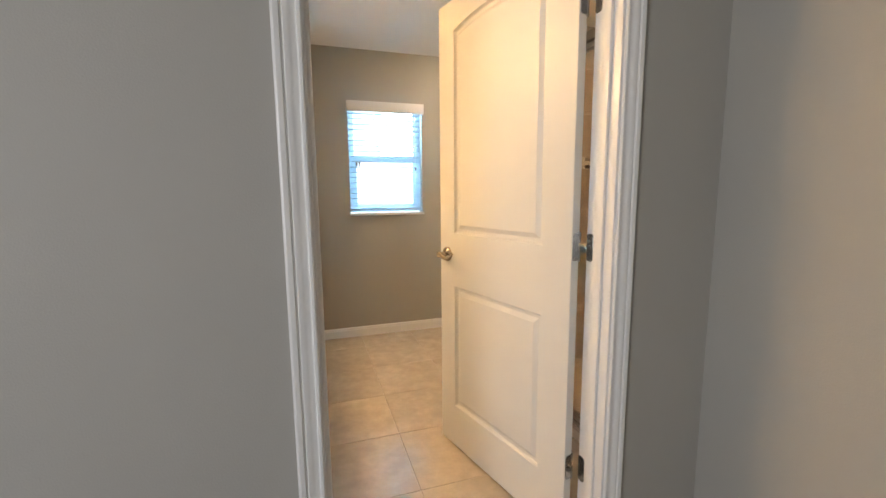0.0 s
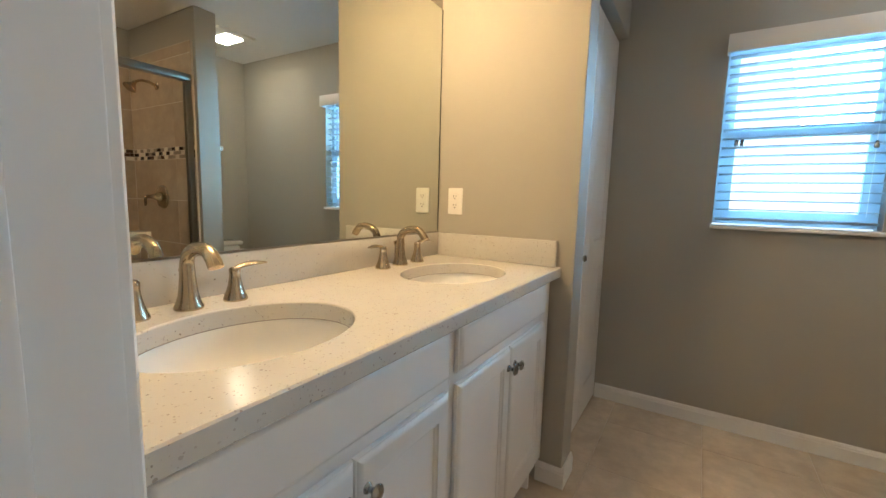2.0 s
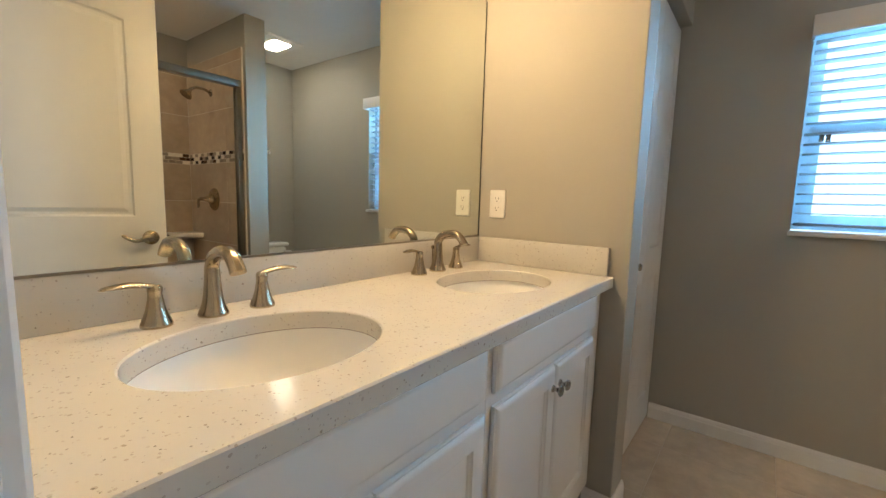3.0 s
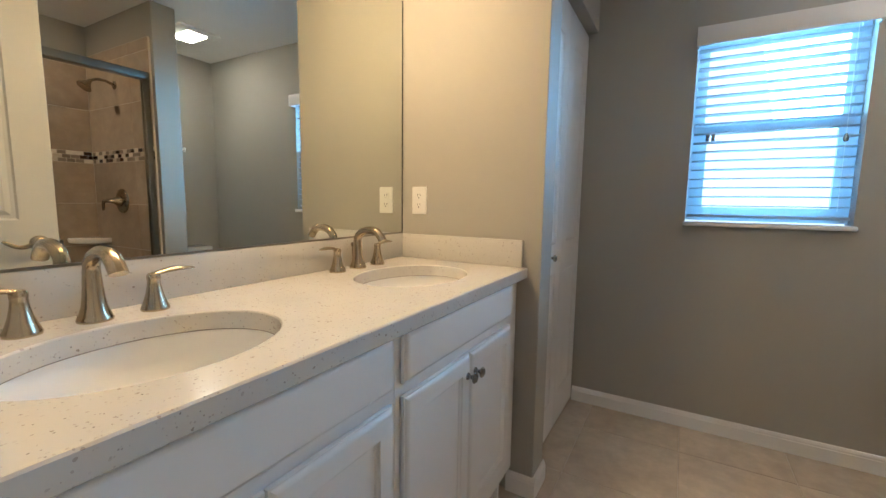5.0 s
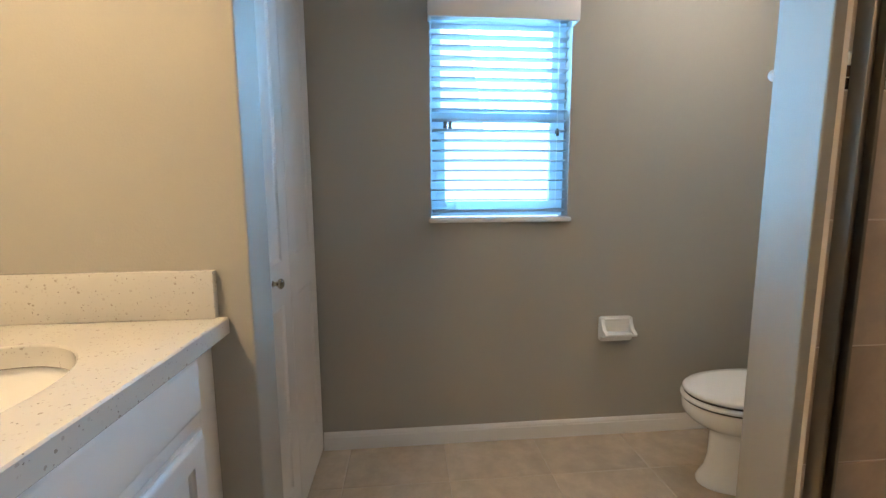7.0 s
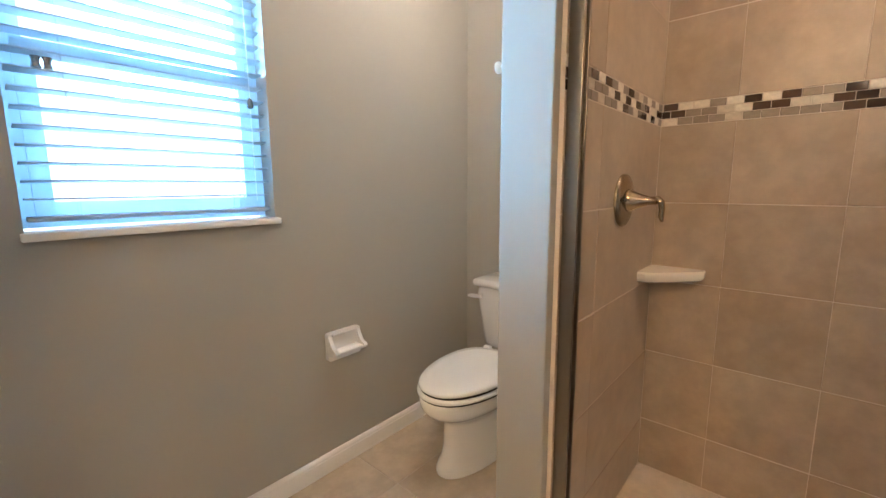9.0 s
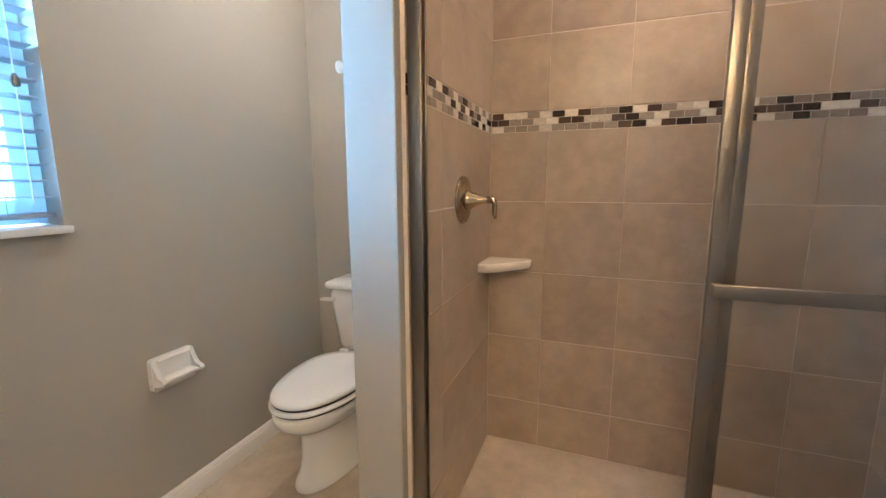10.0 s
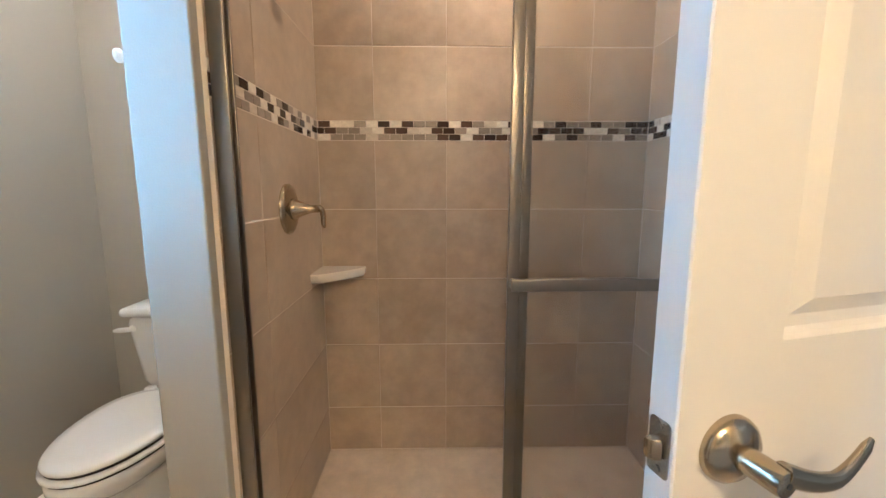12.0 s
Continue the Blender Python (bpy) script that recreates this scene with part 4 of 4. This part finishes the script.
shelf = thing("corner_shelf", (TX - 0.06, TY1 - 0.06, 0.82), "cream ceramic corner shelf in the shower", "shelf")


def shelf_ring(k, z):
    s = 0.192 * k
    pts = [(0, 0), (-s, 0), (-s, -0.030 * k), (-0.172 * k, -0.062 * k), (-0.125 * k, -0.112 * k), (-0.095 * k, -0.140 * k), (-0.062 * k, -0.172 * k), (-0.030 * k, -s), (0, -s)]
    return [(TX + x, TY1 + y, z) for x, y in pts]


part("tray", loft([shelf_ring(0.88, 0.796), shelf_ring(0.965, 0.803), shelf_ring(1.0, 0.813), shelf_ring(1.005, 0.832), shelf_ring(0.985, 0.839)]), CERAM, shelf, smooth=30)

enc = thing("shower_enclosure", (1.96, 1.9, 0.05), "brushed nickel framed sliding shower doors, pushed to one side", "shower door")
ZB, ZT = 0.055, 1.93
jb = part("wall_jamb", blocks((1.946, 1.980, 2.590, TY1 - 0.001, ZB, ZT - 0.045), bevel=0.001), SATIN, enc)
part("lip", blocks((1.936, 1.946, 2.566, TY1 - 0.001, ZB, ZT - 0.045), bevel=0.002), SATIN, jb)
part("lip", blocks((1.980, 1.990, 2.572, TY1 - 0.001, ZB, ZT - 0.045), bevel=0.002), SATIN, jb)
part("wall_jamb", blocks((1.936, 1.990, TY0 + 0.001, TY0 + 0.027, ZB, ZT - 0.045), bevel=0.003), SATIN, enc)
part("header", blocks((1.930, 1.996, TY0 + 0.001, TY1 - 0.001, ZT - 0.045, ZT), bevel=0.006), SATIN, enc)
part("bottom_track", blocks((1.936, 1.990, TY0 + 0.028, TY1 - 0.029, ZB - 0.001, ZB + 0.022), bevel=0.004), SATIN, enc)
for x, ya, yb in ((1.948, 1.208, 1.926), (1.972, 1.212, 1.898)):
    pn = part("door_panel", blocks((x - 0.008, x + 0.008, yb - 0.027, yb, ZB + 0.024, ZT - 0.048), (x - 0.008, x + 0.008, ya, ya + 0.027, ZB + 0.024, ZT - 0.048),
                                   (x - 0.008, x + 0.008, ya + 0.027, yb - 0.027, ZB + 0.024, ZB + 0.050), (x - 0.008, x + 0.008, ya + 0.027, yb - 0.027, ZT - 0.074, ZT - 0.048), bevel=0.002), SATIN, enc)
    gl = part("glass", blocks((x - 0.003, x + 0.003, ya + 0.024, yb - 0.024, ZB + 0.046, ZT - 0.070)), SHOWERGLASS, pn, smooth=0)
    gl.visible_shadow = False
    if x < 1.95:
        bar = part("towel_bar", blocks((1.908, 1.920, ya + 0.02, yb - 0.004, 0.940, 0.970), bevel=0.004), SATIN, enc)
        for yy in (ya + 0.014, yb - 0.016):
            part("bracket", blocks((1.914, x - 0.007, yy - 0.010, yy + 0.012, 0.943, 0.967), bevel=0.004), SATIN, bar)
curb = thing("trim_shower_curb", (1.95, 1.9, 0), "tiled shower curb", "curb", kind="structure")
part("curb_core", blocks((1.921, 2.008, TY0, TY1, LOW, 0.046)), GROUT, curb)

# ---- tiles ----
def tile(bm, w, h, t, e=0.0016):
    """A tile face up, w by h, with eased edges, from z -t to 0."""
    lo = [bm.verts.new((x, y, -t)) for x, y in rect(-w / 2, w / 2, -h / 2, h / 2)]
    mid = [bm.verts.new((x, y, -e)) for x, y in rect(-w / 2, w / 2, -h / 2, h / 2)]
    up = [bm.verts.new((x, y, 0)) for x, y in rect(-w / 2 + e, w / 2 - e, -h / 2 + e, h / 2 - e)]
    bridge(bm, lo, mid)
    bridge(bm, mid, up)
    bm.faces.new(up)
    return bm


MESHES = {}


def lay(name, parent, w, h, t, m, material):
    """One tile as a part; alike tiles share a mesh."""
    key = (name, round(w, 4), round(h, 4), material.name)
    if key not in MESHES:
        bm = tile(bmesh.new(), w, h, t)
        bmesh.ops.recalc_face_normals(bm, faces=bm.faces)
        me = bpy.data.meshes.new(name)
        bm.to_mesh(me)
        bm.free()
        me.materials.append(material)
        MESHES[key] = me
    ob = new(name, MESHES[key])
    ob.parent = parent
    ob.matrix_parent_inverse = parent.matrix_basis.inverted()
    ob.matrix_basis = m
    return ob


rng = random.Random(4)
G = 0.003
ft = thing("floor_tiles", (1.2, 2.3, 0), "large sand-coloured ceramic floor tiles with thin grout", "floor", kind="structure")
FT = 0.4295
fx = [XW + 0.001] + [x for x in (1.955 - FT * k for k in range(8, -8, -1)) if XW + 0.05 < x < XE - 0.02] + [XE - 0.001]
fy = [YB + 0.001] + [y for y in (3.262 - FT * k for k in range(8, -8, -1)) if YB + 0.05 < y < YN - 0.02] + [YN - 0.001]
for x0, x1 in zip(fx, fx[1:]):
    for y0, y1 in zip(fy, fy[1:]):
        xx1, yy0 = x1, y0
        if x1 > 1.92 and y0 < 2.618 < y1:
            if x0 < 1.92:
                lay("tile", ft, 1.92 - x0 - G, 2.618 - y0 - G, 0.007, Matrix.Translation(((x0 + 1.92) / 2, (y0 + 2.618) / 2, rng.uniform(-0.0004, 0.0004))), FTILE)
            yy0 = 2.618
        elif x1 > 1.92 and y1 <= 2.618:
            if x0 > 1.90:
                continue
            xx1 = 1.92
        lay("tile", ft, xx1 - x0 - G, y1 - yy0 - G, 0.007, Matrix.Translation(((x0 + xx1) / 2, (yy0 + y1) / 2, rng.uniform(-0.0004, 0.0004))), FTILE)

PZ = -0.056
pan = thing("shower_floor", (2.4, 1.9, PZ), "beige tiled shower floor", "floor", kind="structure")
part("pan_bed", blocks((2.009, TX, TY0, TY1, LOW, PZ - 0.007)), GROUT, pan)
lay("tile", pan, TX - 2.010, TY1 - TY0 - 0.002, 0.006, Matrix.Translation(((TX + 2.009) / 2, (TY0 + TY1) / 2, PZ)), PTILE)
for yy0, yy1 in ((TY0, 1.745), (1.745, TY1)):
    lay("tile", curb, 0.087, yy1 - yy0 - 0.003, 0.008, Matrix.Translation((1.9645, (yy0 + yy1) / 2, 0.054)), WTILE)

ROWS = [(PZ, 0.160), (0.160, 0.470), (0.470, 0.780), (0.780, 1.092), (1.092, 1.387), (1.469, 1.770), (1.770, 2.075), (2.075, 2.150)]
BAND = (1.387, 1.469)
WALLS = (
    ("wall_tiles_back", [TY0, 1.438, 1.745, 2.052, 2.361, TY1], lambda u, v: Matrix.Translation((TX, u, v)) @ pose(0, 0, 0, 0, -90) @ pose(0, 0, 0, 0, 0, -90), (TX, 2.7995)),
    ("wall_tiles_valve", [1.930, 2.178, TX], lambda u, v: Matrix.Translation((u, TY1, v)) @ pose(0, 0, 0, 90), None),
    ("wall_tiles_side", [1.930, 2.178, TX], lambda u, v: Matrix.Translation((u, TY0, v)) @ pose(0, 0, 0, -90), None),
)
for wi, (nm, cols, place, _) in enumerate(WALLS):
    wt = thing(nm, place((cols[0] + cols[-1]) / 2, 0).translation, "beige stone-look shower wall tiles with a mosaic band", "wall tiles", kind="structure")
    if wi == 0:
        bed = blocks((TX + 0.0016, 2.7995, TY0 - 0.026, TY1 + 0.013, LOW, 2.150))
    elif wi == 1:
        bed = blocks((1.930, TX + 0.003, TY1 + 0.0016, 2.6175, LOW, 2.150))
    else:
        bed = blocks((1.930, TX + 0.003, YS + 0.0005, TY0 - 0.0016, LOW, 2.150))
    part("grout_bed", bed, GROUT, wt)
    for c0, c1 in zip(cols, cols[1:]):
        for r0, r1 in ROWS:
            lay("tile", wt, c1 - c0 - 0.0011, r1 - r0 - G, 0.0045, place((c0 + c1) / 2, (r0 + r1) / 2) @ Matrix.Translation((0, 0, rng.uniform(-0.0006, 0.0006))), WTILE)
    pw, ph = 0.0508, (BAND[1] - BAND[0]) / 3
    for k in range(3):
        z = BAND[0] + ph * (k + 0.5)
        u = cols[0] + (-pw / 2 if k % 2 else 0)
        while u < cols[-1] - 0.006:
            u0, u1 = max(u, cols[0]), min(u + pw, cols[-1])
            if u1 - u0 > 0.008:
                lay("mosaic_tile", wt, u1 - u0 - 0.0024, ph - 0.0024, 0.0045, place((u0 + u1) / 2, z) @ Matrix.Translation((0, 0, rng.uniform(-0.0002, 0.0008))), MOSAIC)
            u += pw
